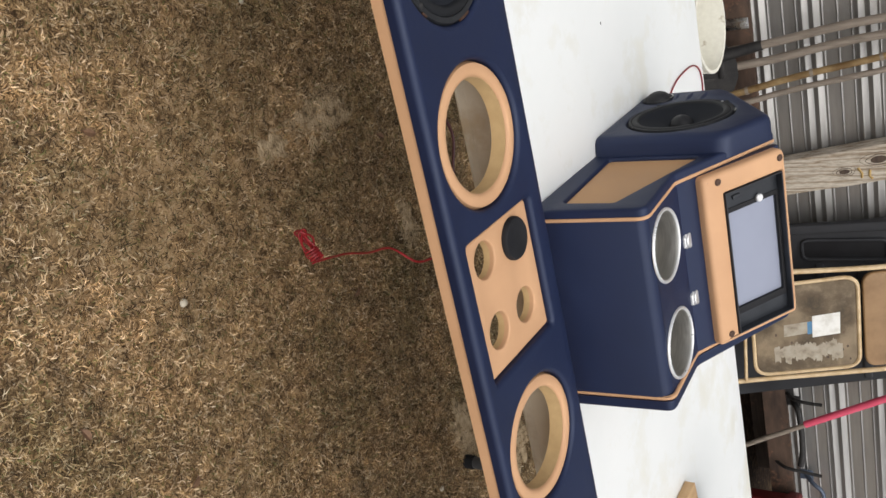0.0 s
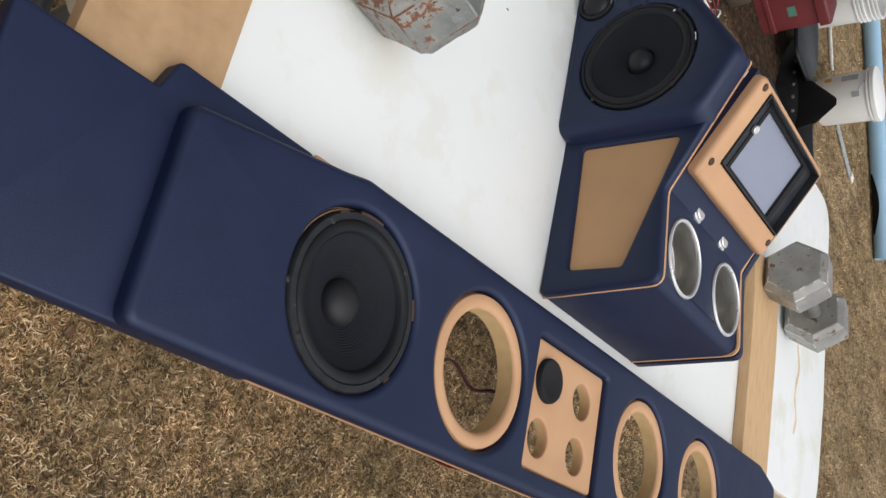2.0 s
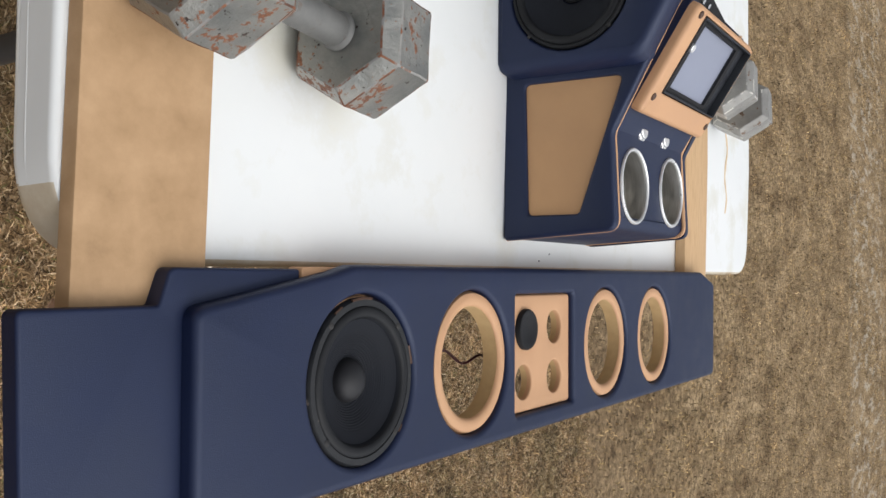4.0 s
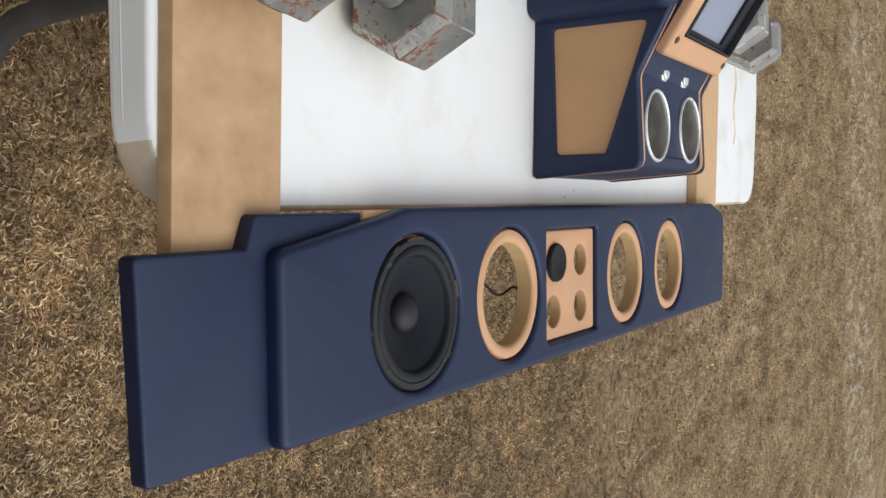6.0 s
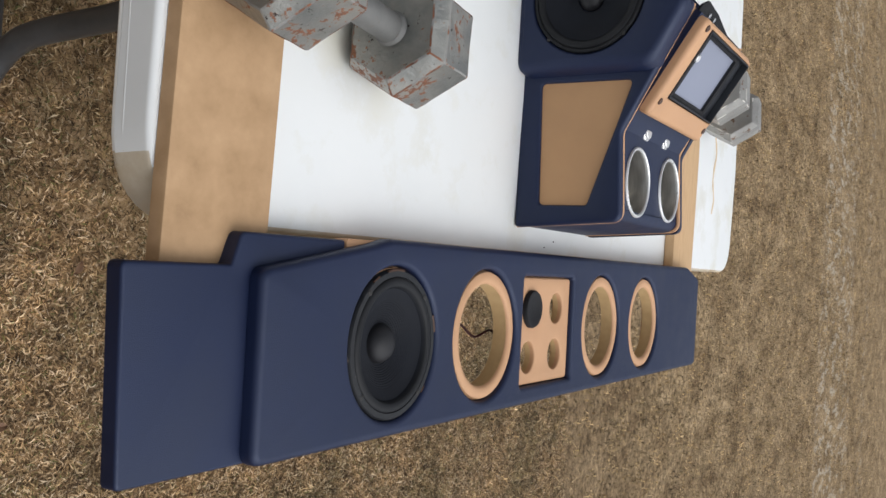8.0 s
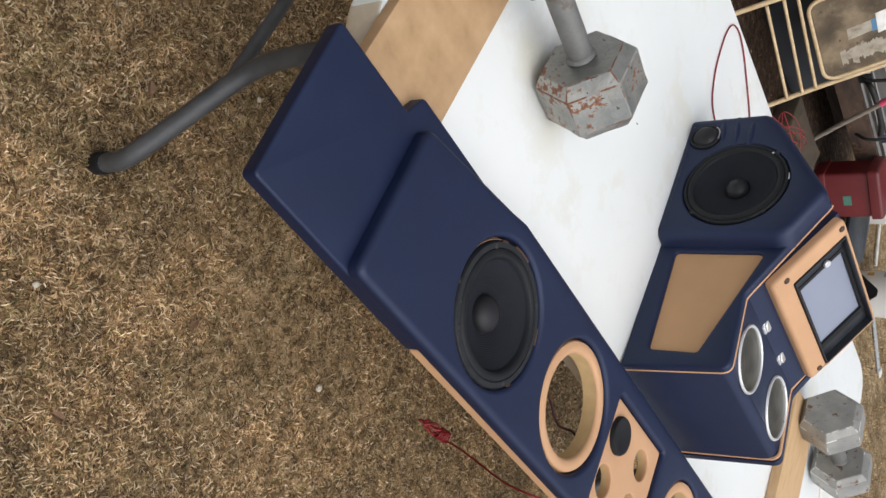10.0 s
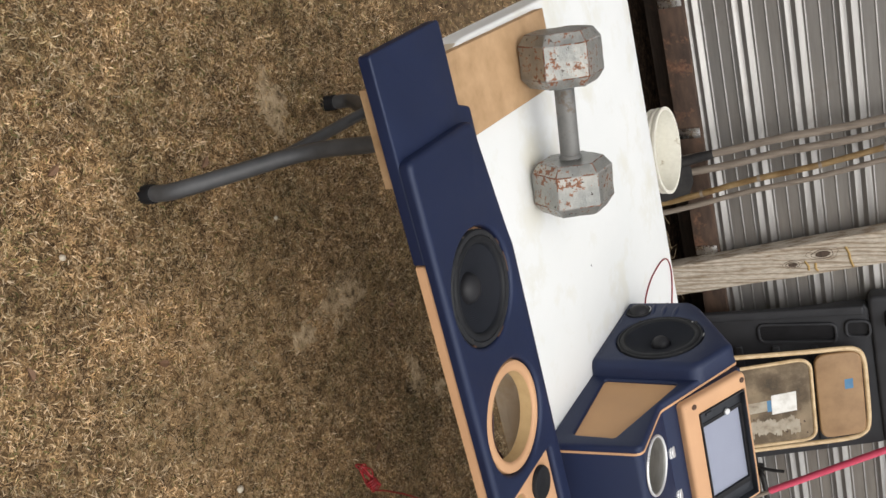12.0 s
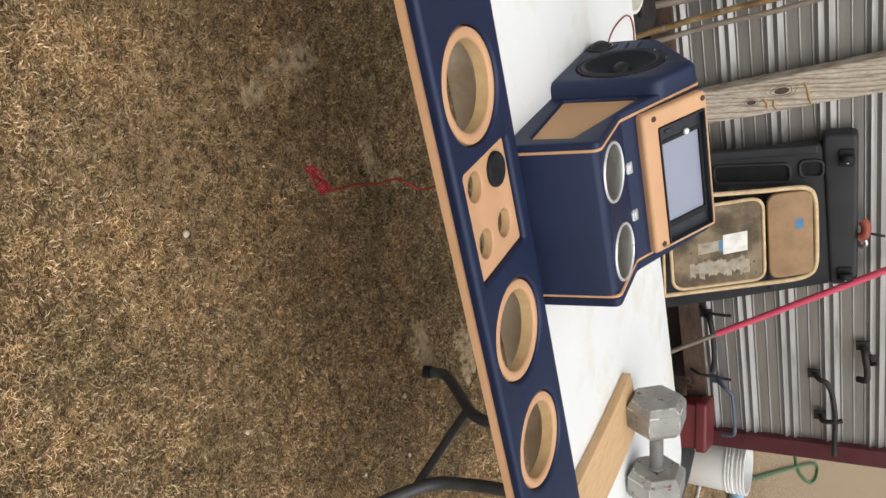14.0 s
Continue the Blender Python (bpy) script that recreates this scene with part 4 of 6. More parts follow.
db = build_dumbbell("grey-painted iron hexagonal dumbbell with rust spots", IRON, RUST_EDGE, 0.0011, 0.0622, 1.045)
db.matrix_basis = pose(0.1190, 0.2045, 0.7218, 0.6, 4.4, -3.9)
db2 = build_dumbbell("grey hexagonal dumbbell with white scuffs holding down the pine plank", WORN_IRON, PALE_EDGE, 0.0013, 0.0655, 0.976)
db2.matrix_basis = pose(1.4318, 0.3551, 0.7235, -2.0, 4.2, -5.6)


# ---- long overhead panel ----
Z0, Z1, Z2 = 0.7195, 0.7355, 0.7515
RINGS = [(0.447, -0.105), (0.832, -0.105), (1.042, -0.105)]
SPK = (0.248, -0.106)
PLATE = [(0.546, -0.178), (0.713, -0.178), (0.713, -0.031), (0.546, -0.031)]
PORTS = [(0.580, -0.075), (0.665, -0.075), (0.578, -0.140), (0.665, -0.140)]


def speaker(parent, radius, m, depth=0.035):
    """A loudspeaker facing up at the pose m: basket ring, surround, cone, dome and screws."""
    R = radius
    part("basket", lathe([(R * 0.885, -0.006), (R * 0.885, 0.003), (R * 0.90, 0.005), (R * 0.97, 0.005), (R, 0.002), (R, -0.008)], 64, m=m), BASKET, parent, "scuffed black speaker basket")
    prof = [(R * 0.895, 0.004)]
    for k in range(9):
        a = math.pi * k / 8
        prof.append((R * 0.825 + R * 0.068 * math.cos(a), 0.003 + R * 0.045 * math.sin(a)))
    prof += [(R * 0.745, 0.002)]
    part("surround", lathe(prof, 64, m=m), SURROUND, parent, "black half-round rubber surround")
    cone = [(R * 0.752, 0.003), (R * 0.735, 0.0)]
    for k in range(1, 17):
        q = k / 16
        cone.append((R * (0.735 - 0.475 * (q - 0.03)), -depth * ((q - 0.03) ** 0.85) + 0.0005))
        cone.append((R * (0.735 - 0.475 * q), -depth * (q ** 0.85)))
    cone_ob = part("cone", lathe(cone, 64, m=m), CONE, parent, "black paper cone")
    dome = [(R * 0.27, -depth * 0.97)]
    for k in range(1, 8):
        a = math.pi / 2 * k / 7
        dome.append((R * 0.27 * math.cos(a), -depth * 0.97 + R * 0.20 * math.sin(a)))
    dome[-1] = (0, dome[-1][1])
    part("dust_cap", lathe(dome, 40, m=m), DUST_CAP, parent, "soft black dome in the cone")
    for k in range(8):
        a = radians(22.5 + 45 * k)
        if k % 2 == 0:
            bm = lathe([(0.0034, 0.0), (0.0034, 0.0012), (0.002, 0.0018), (0, 0.0018)], 10, m=m @ Matrix.Translation((R * 0.925 * math.cos(a), R * 0.925 * math.sin(a), 0.004)))
            part("screw", bm, DARK_STEEL, parent)
    # worn patches of bare copper-brown metal on the rim
    for a0, a1, w in ((62, 84, 0.0016), (96, 104, 0.0013), (-12, 2, 0.0018), (-64, -58, 0.0014)):
        part("worn_glint_edge", tube([m @ Vector((R * 0.985 * math.cos(radians(a0 + (a1 - a0) * k / 6)), R * 0.985 * math.sin(radians(a0 + (a1 - a0) * k / 6)), 0.0042)) for k in range(7)], w, 6), SCREW, parent, "bare worn metal on the rim")


def build_panel():
    t = thing("overhead_speaker_panel", "long navy vinyl panel with speaker cut-outs resting on planks", "speaker panel", at=(0.65, -0.1, Z0))
    base_out = rounded([(0.176, -0.199), (1.383, -0.199), (1.388, -0.021), (1.31, -0.002), (0.176, -0.002)], 0.004, 3)
    holes = [circle(x, y, 0.0790) for x, y in RINGS] + [circle(*SPK, 0.066)]
    part("base_board", plate(base_out, holes + [rounded([(0.5515, -0.1735), (0.7075, -0.1735), (0.7075, -0.0355), (0.5515, -0.0355)], 0.01, 4)], Z0, Z1, r=0.002, steps=2), TAN, t, "tan covered base board")
    for x, y in RINGS:
        part("raw_edge", lathe([(0.0614, Z1 - 0.0090), (0.0620, Z1 + 0.0088), (0.0638, Z1 + 0.0084), (0.0645, Z1 - 0.0090), (0.0614, Z1 - 0.0090)], 48, m=Matrix.Translation((x, y, 0))), MDF_EDGE, t, "raw ochre board edge inside the hole")
    low = rounded([(-0.083, -0.200), (0.174, -0.200), (0.174, -0.004), (0.032, -0.004), (0.022, -0.032), (-0.089, -0.032)], [0.006, 0.003, 0.003, 0.008, 0.004, 0.006], 4)
    part("end_board", plate(low, [], Z0, Z1, r=0.003), NAVY, t)
    top_out = rounded([(0.043, -0.2015), (1.385, -0.2015), (1.390, -0.021), (1.31, 0.0005), (0.232, 0.0005), (0.205, -0.006), (0.043, -0.034)], [0.014, 0.014, 0.014, 0.02, 0.02, 0.02, 0.014], 5)
    cut = rounded(PLATE, 0.006, 4)
    blue_holes = [circle(x, y, 0.0800, 64) for x, y in RINGS] + [circle(*SPK, 0.0797, 64), cut]
    part("top_panel", plate(top_out, blue_holes, Z1 + 0.0005, Z2, r=0.0075, rh=0.0065, steps=5), NAVY, t, "padded navy vinyl top panel")
    for x, y in RINGS:
        ring = [(0.0640, Z1 + 0.0005), (0.0640, Z1 + 0.0085), (0.0622, Z1 + 0.0090), (0.0630, Z1 + 0.0112), (0.066, Z1 + 0.0130), (0.0715, Z1 + 0.0135), (0.0765, Z1 + 0.0115), (0.0785, Z1 + 0.007), (0.0785, Z1 + 0.0005), (0.0640, Z1 + 0.0005)]
        part("trim_ring", lathe(ring, 64, m=Matrix.Translation((x, y, 0))), TAN, t, "padded tan vinyl ring round a hole")
    inner = rounded([(PLATE[0][0] + 0.0012, PLATE[0][1] + 0.0012), (PLATE[1][0] - 0.0012, PLATE[1][1] + 0.0012), (PLATE[2][0] - 0.0012, PLATE[2][1] - 0.0012), (PLATE[3][0] + 0.0012, PLATE[3][1] - 0.0012)], 0.006, 4)
    part("port_plate", plate(inner, [circle(x, y, 0.0215, 32) for x, y in PORTS], Z1 + 0.0008, Z1 + 0.009, r=0.0035, rh=0.002, steps=3), TAN, t, "tan vinyl plate with four round holes")
    for x, y in PORTS:
        part("port_liner", lathe([(0.0213, Z1 - 0.0055), (0.0216, Z1 + 0.0060), (0.0232, Z1 + 0.0006), (0.0232, Z1 - 0.0055), (0.0213, Z1 - 0.0055)], 32, m=Matrix.Translation((x, y, 0))), MDF_EDGE, t, "raw ochre board edge inside the hole")
    px, py = PORTS[0]
    part("blanking_cap", lathe([(0, 0.0045), (0.016, 0.0045), (0.019, 0.0065), (0.024, 0.0065), (0.0255, 0.004), (0.0255, 0.0)], 32, m=Matrix.Translation((px, py, Z1 + 0.009))), CAP, t, "black cap in one round hole")
    seat = lathe([(0.066, Z1 + 0.0006), (0.078, Z1 + 0.0006), (0.0783, Z1 + 0.004), (0.0775, Z1 + 0.007), (0.066, Z1 + 0.007), (0.066, Z1 + 0.0006)], 64, m=Matrix.Translation((*SPK, 0)))
    part("speaker_seat", seat, TAN, t, "tan ring behind the loudspeaker")
    drv = part("loudspeaker", lathe([(0.018, -0.026), (0.06, 0.0), (0.0655, 0.0), (0.020, -0.030), (0.018, -0.026)], 48, m=Matrix.Translation((*SPK, Z1))), BASKET, t, "round black loudspeaker driver")
    speaker(drv, 0.0782, Matrix.Translation((SPK[0] + 0.001, SPK[1] - 0.0015, Z1 + 0.0085)) @ Matrix.Rotation(radians(20), 4, "Z"), 0.0165)
    return t


build_panel()


def wire(name, runs, r, mat, label, group=""):
    bm = bmesh.new()
    for pts in runs:
        tube(smooth_path(pts, 6), r, 6, bm)
    return solid(name, bm, mat, label, "wire", group, smooth=60)


def coil_run():
    """A flattened bundle of loops, then tight wraps round its end."""
    rng = random.Random(4)
    c, u, w = Vector((0.580, -0.108, 0.459)), Vector((0.92, 0.0, 0.38)), Vector((-0.38, 0.2, 0.90))
    pts = []
    for k in range(20):
        a = k * 0.9
        pts.append(c + u * (0.022 * math.cos(a)) + w * (0.006 * math.sin(a) + rng.uniform(-0.003, 0.003)) + Vector((0, rng.uniform(-0.006, 0.006), 0)))
    e = c + u * 0.006
    v = u.cross(w).normalized()
    for k in range(32):
        a = k * 0.9
        pts.append(e + u * (0.018 * k / 32) + 0.0085 * (math.cos(a) * w + math.sin(a) * v))
    return pts


wire("hanging_wire", [[(0.553, -0.184, 0.7190), (0.556, -0.185, 0.708), (0.560, -0.185, 0.686), (0.545, -0.185, 0.656), (0.558, -0.171, 0.611), (0.571, -0.148, 0.557), (0.590, -0.124, 0.500)] + coil_run()], 0.0014, RED_WIRE, "red wire hanging below the panel in a loose coil")
wire("wire_tail", [[(0.595, -0.107, 0.478), (0.579, -0.105, 0.455), (0.566, -0.103, 0.436), (0.562, -0.104, 0.447), (0.573, -0.108, 0.462)]], 0.0017, RED_WIRE, "red end of the coiled wire")
wire("wire_under_panel", [[(0.553, -0.180, 0.7178), (0.55, -0.14, 0.7150), (0.53, -0.105, 0.713), (0.49, -0.112, 0.709), (0.45, -0.094, 0.707), (0.41, -0.108, 0.709), (0.36, -0.10, 0.714), (0.31, -0.102, 0.7178)]], 0.0018, BLACK_WIRE, "dark red speaker wire slung under the panel")


def straw_tuft():
    """Long bleached stalks leaning out from the foot of the wall."""
    rng = random.Random(17)
    bm = bmesh.new()
    for k in range(80):
        x, y = rng.uniform(1.10, 1.52), rng.uniform(2.44, 2.72)
        a, ln = rng.uniform(-2.6, -0.5), rng.uniform(0.10, 0.28)
        tip = Vector((x + ln * 0.7 * math.cos(a), y + ln * 0.6 * math.sin(a), ln * rng.uniform(0.25, 0.7)))
        mid = Vector((x, y, 0)).lerp(tip, 0.5) + Vector((0, 0, 0.03))
        tube([(x, y, -0.005), mid, tip], 0.0014, 4, bm, taper=0.0006)
    return bm


solid("straw_tuft", straw_tuft(), STRAW, "long dry straw stalks at the foot of the wall", "dry grass", kind="stuff")


# ---- centre console ----
# in side view: a across (y), b up (z); turned so that the plate's thickness runs along x
def side_plate(outer, holes, x0, x1, r, rh=None, rb=0.0, facing=-1):
    """A plate standing in the y-z plane between x0 and x1, its rounded side facing -x (or +x)."""
    t = x1 - x0
    if facing < 0:
        m = Matrix(((0, 0, -1, x1), (1, 0, 0, 0), (0, 1, 0, 0), (0, 0, 0, 1)))
    else:
        m = Matrix(((0, 0, 1, x0), (1, 0, 0, 0), (0, 1, 0, 0), (0, 0, 0, 1)))
    return plate(outer, holes, 0.0, t, r=r, rh=rh, rb=rb, m=m)


CX0, CX1 = 0.603, 0.879
ZB = 0.7065


def build_console():
    t = thing("centre_console", "navy vinyl car console with tan trim on the white table", "car console", at=(0.73, 0.2, ZB))
    side = [(0.036, ZB), (0.478, ZB), (0.481, 0.830), (0.324, 0.9405), (0.163, 0.8535), (0.046, 0.8590)]
    side = rounded(side, [0.006, 0.012, 0.012, 0.008, 0.025, 0.014], 6)
    inset = rounded([(0.067, 0.741), (0.233, 0.737), (0.232, 0.867), (0.067, 0.810)], 0.007, 4)
    pod = rounded([(0.243, ZB), (0.479, ZB), (0.481, 0.831), (0.462, 0.850), (0.322, 0.9415), (0.243, 0.8975)], [0.02, 0.014, 0.020, 0.03, 0.022, 0.03], 6)
    right = rounded([(0.036, ZB), (0.488, ZB), (0.492, 0.838), (0.425, 0.853), (0.324, 0.9405), (0.163, 0.8535), (0.046, 0.8590)], [0.006, 0.008, 0.010, 0.03, 0.008, 0.025, 0.014], 6)
    for facing, xa, xb, shape in ((-1, CX0 - 0.010, CX0 + 0.001, side), (1, CX1 - 0.016, CX1, right)):
        s = facing
        outer_x = xa if s < 0 else xb
        sp = part("side_panel", side_plate(shape, [inset], xa, xb, 0.005, 0.004, facing=s), NAVY, t, "padded navy side panel with a recess")
        lin = (xa + 0.005, xa + 0.010) if s < 0 else (xb - 0.010, xb - 0.006)
        part("inset", side_plate(offset_loop(inset, -0.005), [], *lin, 0.0, facing=s), INSET, sp, "tan vinyl inset panel")
        trim_x = (xb, xb + 0.006) if s < 0 else (xa - 0.005, xa)
        part("filler", side_plate(offset_loop(shape, 0.0030), [], *trim_x, 0.0, facing=s), NAVY, t)
        cord = [p for p in shape if p[0] < 0.3245 and p[1] > ZB + 0.007] + [(0.0365, ZB + 0.001)]
        part("piping", tube([(sum(trim_x) / 2, y + (0.0026 if s < 0 else 0.0046), z - 0.0024) for y, z in cord], 0.0032, 8), TAN, t, "tan cord along the edge between side and front")
        if s > 0:
            continue
        px = (CX0 - 0.036, CX0 - 0.001)
        spk_hole = circle(0.340, 0.809, 0.0765, 64)
        tw_hole = circle(0.437, 0.742, 0.024, 32)
        pod_bm = side_plate(pod, [spk_hole, tw_hole], *px, 0.012, 0.004, facing=s)
        for v in pod_bm.verts:
            if v.co.y < 0.2575:  # the vinyl is stretched over a sloping step
                v.co.y += 0.20 * (px[1] - v.co.x) - 0.004
        pd = part("speaker_pod", pod_bm, NAVY, t, "raised navy speaker pod")
        for fy, fz, ty, tz in ((0.420, 0.772, 0.474, 0.762), (0.412, 0.792, 0.475, 0.786), (0.406, 0.813, 0.473, 0.811)):
            part("crease", tube(smooth_path([(px[0] + 0.0072, fy, fz), (px[0] + 0.0040, (fy + ty) / 2, (fz + tz) / 2), (px[0] + 0.0080, ty, tz)], 6), 0.0065, 12), NAVY, pd, "fold in the stretched vinyl")
        turn = Matrix.Rotation(radians(-90 if s < 0 else 90), 4, "Y")
        face = px[0] if s < 0 else px[1]
        spk_at = Matrix.Translation((face - s * 0.0035, 0.340, 0.809)) @ turn
        back_ring = lathe([(0.052, -0.020), (0.062, -0.006), (0.078, -0.006), (0.078, -0.009), (0.064, -0.009), (0.052, -0.020)], 48, m=spk_at)
        drv = part("loudspeaker", back_ring, BASKET, pd, "round black loudspeaker in the pod")
        for nm, prof, mat in speaker_profiles(0.0755, 0.012):
            part(nm, lathe(prof, 56, m=spk_at), mat, pd)
        for k in range(4):
            a = radians(45 + 90 * k)
            bm = lathe([(0.0026, 0.0), (0.0026, 0.0012), (0.0015, 0.002), (0, 0.002)], 10, m=spk_at @ Matrix.Translation((0.0735 * math.cos(a), 0.0775 * math.sin(a), 0.004)))
            part("screw", bm, DARK_STEEL, pd)
        # highlights on the driver's rim, put in as small chrome pieces
        part("rim_glint", lathe([(0.0018, 0.0), (0.0018, 0.0012), (0, 0.0014)], 10, m=spk_at @ Matrix.Translation((0.0705 * math.cos(radians(50)), 0.0705 * math.sin(radians(50)), 0.0048))), CHROME, pd, "bright dot painting a glint on the rim")
        part("worn_glint_edge", tube([spk_at @ Vector((0.0765 * math.cos(radians(a)), 0.0765 * math.sin(radians(a)), 0.0045)) for a in range(2, 14, 3)], 0.0008, 6), CHROME, pd, "bright arc painting a glint on the basket edge")
        tw_at = Matrix.Translation((face, 0.437, 0.742)) @ turn
        part("tweeter", lathe([(0.0, 0.0125), (0.007, 0.0118), (0.0130, 0.0092), (0.0172, 0.0050), (0.0188, 0.0012), (0.0205, 0.0008), (0.0215, 0.0026), (0.0236, 0.0020), (0.0242, -0.001), (0.0238, -0.010)], 32, m=tw_at), DUST_CAP, pd, "small black tweeter")
        part("tweeter_rim", tube([tw_at @ Vector((0.0228 * math.cos(radians(a)), 0.0228 * math.sin(radians(a)), 0.0024)) for a in range(-20, 60, 10)], 0.0008, 6), CHROME, pd, "bright arc on the tweeter rim")
    bx0, bx1 = CX0 + 0.007, CX1 - 0.021
    # front wall, cup deck with two through holes, sloped panel
    front = bmesh.new()
    prof = [(0.039, ZB), (0.0465, 0.836)]
    for k in range(7):
        a = math.pi / 2 * k / 6
        prof.append((0.0475 + 0.016 * (1 - math.cos(a)), 0.838 + 0.0155 * math.sin(a)))
    prof += [(0.0640, 0.8535), (0.0640, 0.840), (0.056, 0.836), (0.052, ZB)]
    rows = [[front.verts.new((x, y, z)) for y, z in prof] for x in (bx0, bx1)]
    for k in range(len(prof)):
        j = (k + 1) % len(prof)
        front.faces.new((rows[0][k], rows[0][j], rows[1][j], rows[1][k]))
    front.faces.new(rows[0])
    front.faces.new(rows[1])
    part("front_panel", front, NAVY, t, "dark navy front panel with a rounded top edge", smooth=50)
    cups = [(0.6675, 0.105), (0.8095, 0.108)]
    deck = [(bx0, 0.0638), (bx1, 0.0638), (bx1, 0.174), (bx0, 0.174)]
    part("deck", plate(deck, [circle(x, y, 0.0455, 56) for x, y in cups], 0.847, 0.8535, r=0.0, rh=0.002, steps=3), NAVY, t, "flat navy deck with cup holes")
    for x, y in cups:
        m = Matrix.Translation((x, y, 0.8535)) @ Matrix.Diagonal((1.055, 1.055, 1, 1))
        cup = part("cup_holder", lathe([(0.0432, 0.001), (0.0415, 0.0), (0.041, -0.002), (0.0405, -0.030), (0.0410, -0.0312), (0.0405, -0.0325), (0.0398, -0.068), (0.036, -0.072), (0, -0.0725), (0, -0.0735), (0.037, -0.0735), (0.0412, -0.068), (0.0425, -0.001)], 56, m=m), STEEL, t, "brushed stainless steel cup")
        part("seam", lathe([(0.0403, -0.0296), (0.0390, -0.0306), (0.0390, -0.0320), (0.0403, -0.0330)], 56, m=m), BEAD, cup, "bright seam round the cup")
        part("lip", lathe([(0.0416, 0.0005), (0.0419, 0.0022), (0.0434, 0.0034), (0.0450, 0.0030), (0.0460, 0.0014), (0.0460, 0.0003), (0.0416, 0.0005)], 56, m=m), RIM, cup, "bright rolled steel lip")
    for x in (0.692, 0.777):
        m = Matrix.Translation((x, 0.1785, 0.8535))
        knob = part("knob", lathe([(0.0142, 0.0), (0.0142, 0.0022), (0.0132, 0.0030), (0, 0.0030)], 6, m=m), RIM, t, "bright hexagonal nut", smooth=15)
        part("knob_cap", lathe([(0.0106, 0.0028), (0.0106, 0.0056), (0.0096, 0.0066), (0, 0.0068)], 28, m=m), RIM, knob, "round metal button")
    # sloped rear panel and screen frame, in their own tilted plane
    lo, hi = Vector((0, 0.192, 0.864)), Vector((0, 0.316, 0.943))
    along = (hi - lo).normalized()
    out = Vector((1, 0, 0)).cross(along)
    tilt = Matrix(((1, 0, 0, 0), (0, along.y, out.y, lo.y), (0, along.z, out.z, lo.z), (0, 0, 0, 1)))
    length = (hi - lo).length
    part("slope_panel", plate([(bx0, -0.0255), (bx1, -0.0255), (bx1, length + 0.002), (bx0, length + 0.002)], [rounded([(0.636, 0.035), (0.8545, 0.035), (0.8545, 0.142), (0.636, 0.142)], 0.003, 3)], -0.006, 0.0035, m=tilt), NAVY, t)
    frame_out = rounded([(0.6105, 0.005), (0.8585, 0.005), (0.8585, length), (0.6105, length)], [0.008, 0.008, 0.016, 0.012], 6)
    opening = rounded([(0.640, 0.037), (0.8525, 0.037), (0.8525, 0.140), (0.640, 0.140)], 0.003, 3)
    fr = part("screen_frame", plate(frame_out, [opening], 0.0030, 0.018, r=0.007, rh=0.0025, m=tilt), TAN, t, "tan vinyl screen frame")
    for x, y in ((0.622, 0.029), (0.622, 0.136), (0.845, 0.024)):
        part("screw", lathe([(0.0048, 0.0), (0.0048, 0.0012), (0.0035, 0.0022), (0, 0.0016)], 14, m=tilt @ Matrix.Translation((x, y, 0.018))), SCREW, fr)
    bez_in = rounded([(0.675, 0.048), (0.8175, 0.048), (0.8175, 0.1315), (0.675, 0.1315)], 0.002, 3)
    bez = part("bezel", plate(offset_loop(opening, 0.0008), [bez_in], -0.014, 0.0085, r=0.002, rh=0.0015, steps=3, m=tilt), BEZEL, t, "black plastic screen bezel")
    part("bezel_lip", plate(offset_loop(opening, 0.0015), [offset_loop(opening, 0.0036)], 0.0087, 0.0195, r=0.0010, steps=2, m=tilt), BEZEL, bez)
    part("screen", plate(offset_loop(bez_in, -0.002), [], -0.0135, 0.0050, m=tilt), SCREEN, t, "grey screen under a pale film")
    part("screen_surround", plate(rounded([(0.668, 0.042), (0.8275, 0.042), (0.8275, 0.1378), (0.668, 0.1378)], 0.003, 3), [bez_in], 0.0070, 0.0098, r=0.0008, steps=2, m=tilt), CAP, bez, "black inner frame of the screen")
    part("sticker", lathe([(0.0055, 0.0), (0.0055, 0.0030), (0.0045, 0.004), (0, 0.004)], 20, m=tilt @ Matrix.Translation((0.669, 0.101, 0.0098))), RIM, bez, "round pale metal button")
    part("latch", plate(rounded([(0.652, 0.057), (0.658, 0.057), (0.658, 0.071), (0.652, 0.071)], 0.002, 3), [], 0.0086, 0.0114, r=0.001, steps=2, m=tilt), BEZEL, bez)
    # head-unit cage behind the frame, with bolt heads
    part("cage", plate([(0.640, 0.038), (0.832, 0.038), (0.832, 0.136), (0.640, 0.136)], [], -0.060, -0.0165, m=tilt), BLACK_PLASTIC, t, "black sheet metal cage behind the screen")
    br = part("bracket", plate(rounded([(0.664, length - 0.010), (0.856, length - 0.010), (0.856, length + 0.004), (0.735, length + 0.022), (0.680, length + 0.026), (0.664, length + 0.016)], 0.004, 3), [], -0.025, -0.022, m=tilt), CAP, t, "black metal bracket behind the frame")
    for x in (0.705, 0.728):
        part("bolt", lathe([(0.0036, 0), (0.0036, 0.002), (0, 0.003)], 10, m=tilt @ Matrix.Translation((x, length + 0.012, -0.022))), CHROME, br)
    # bare inside of the open rear
    for xa, xb in ((CX0 + 0.0075, CX0 + 0.0105), (CX1 - 0.0245, CX1 - 0.0215)):
        part("inner_lining", side_plate(offset_loop(side, 0.009), [], xa, xb, 0.0), MDF, t, "bare fibreboard inside of the console")
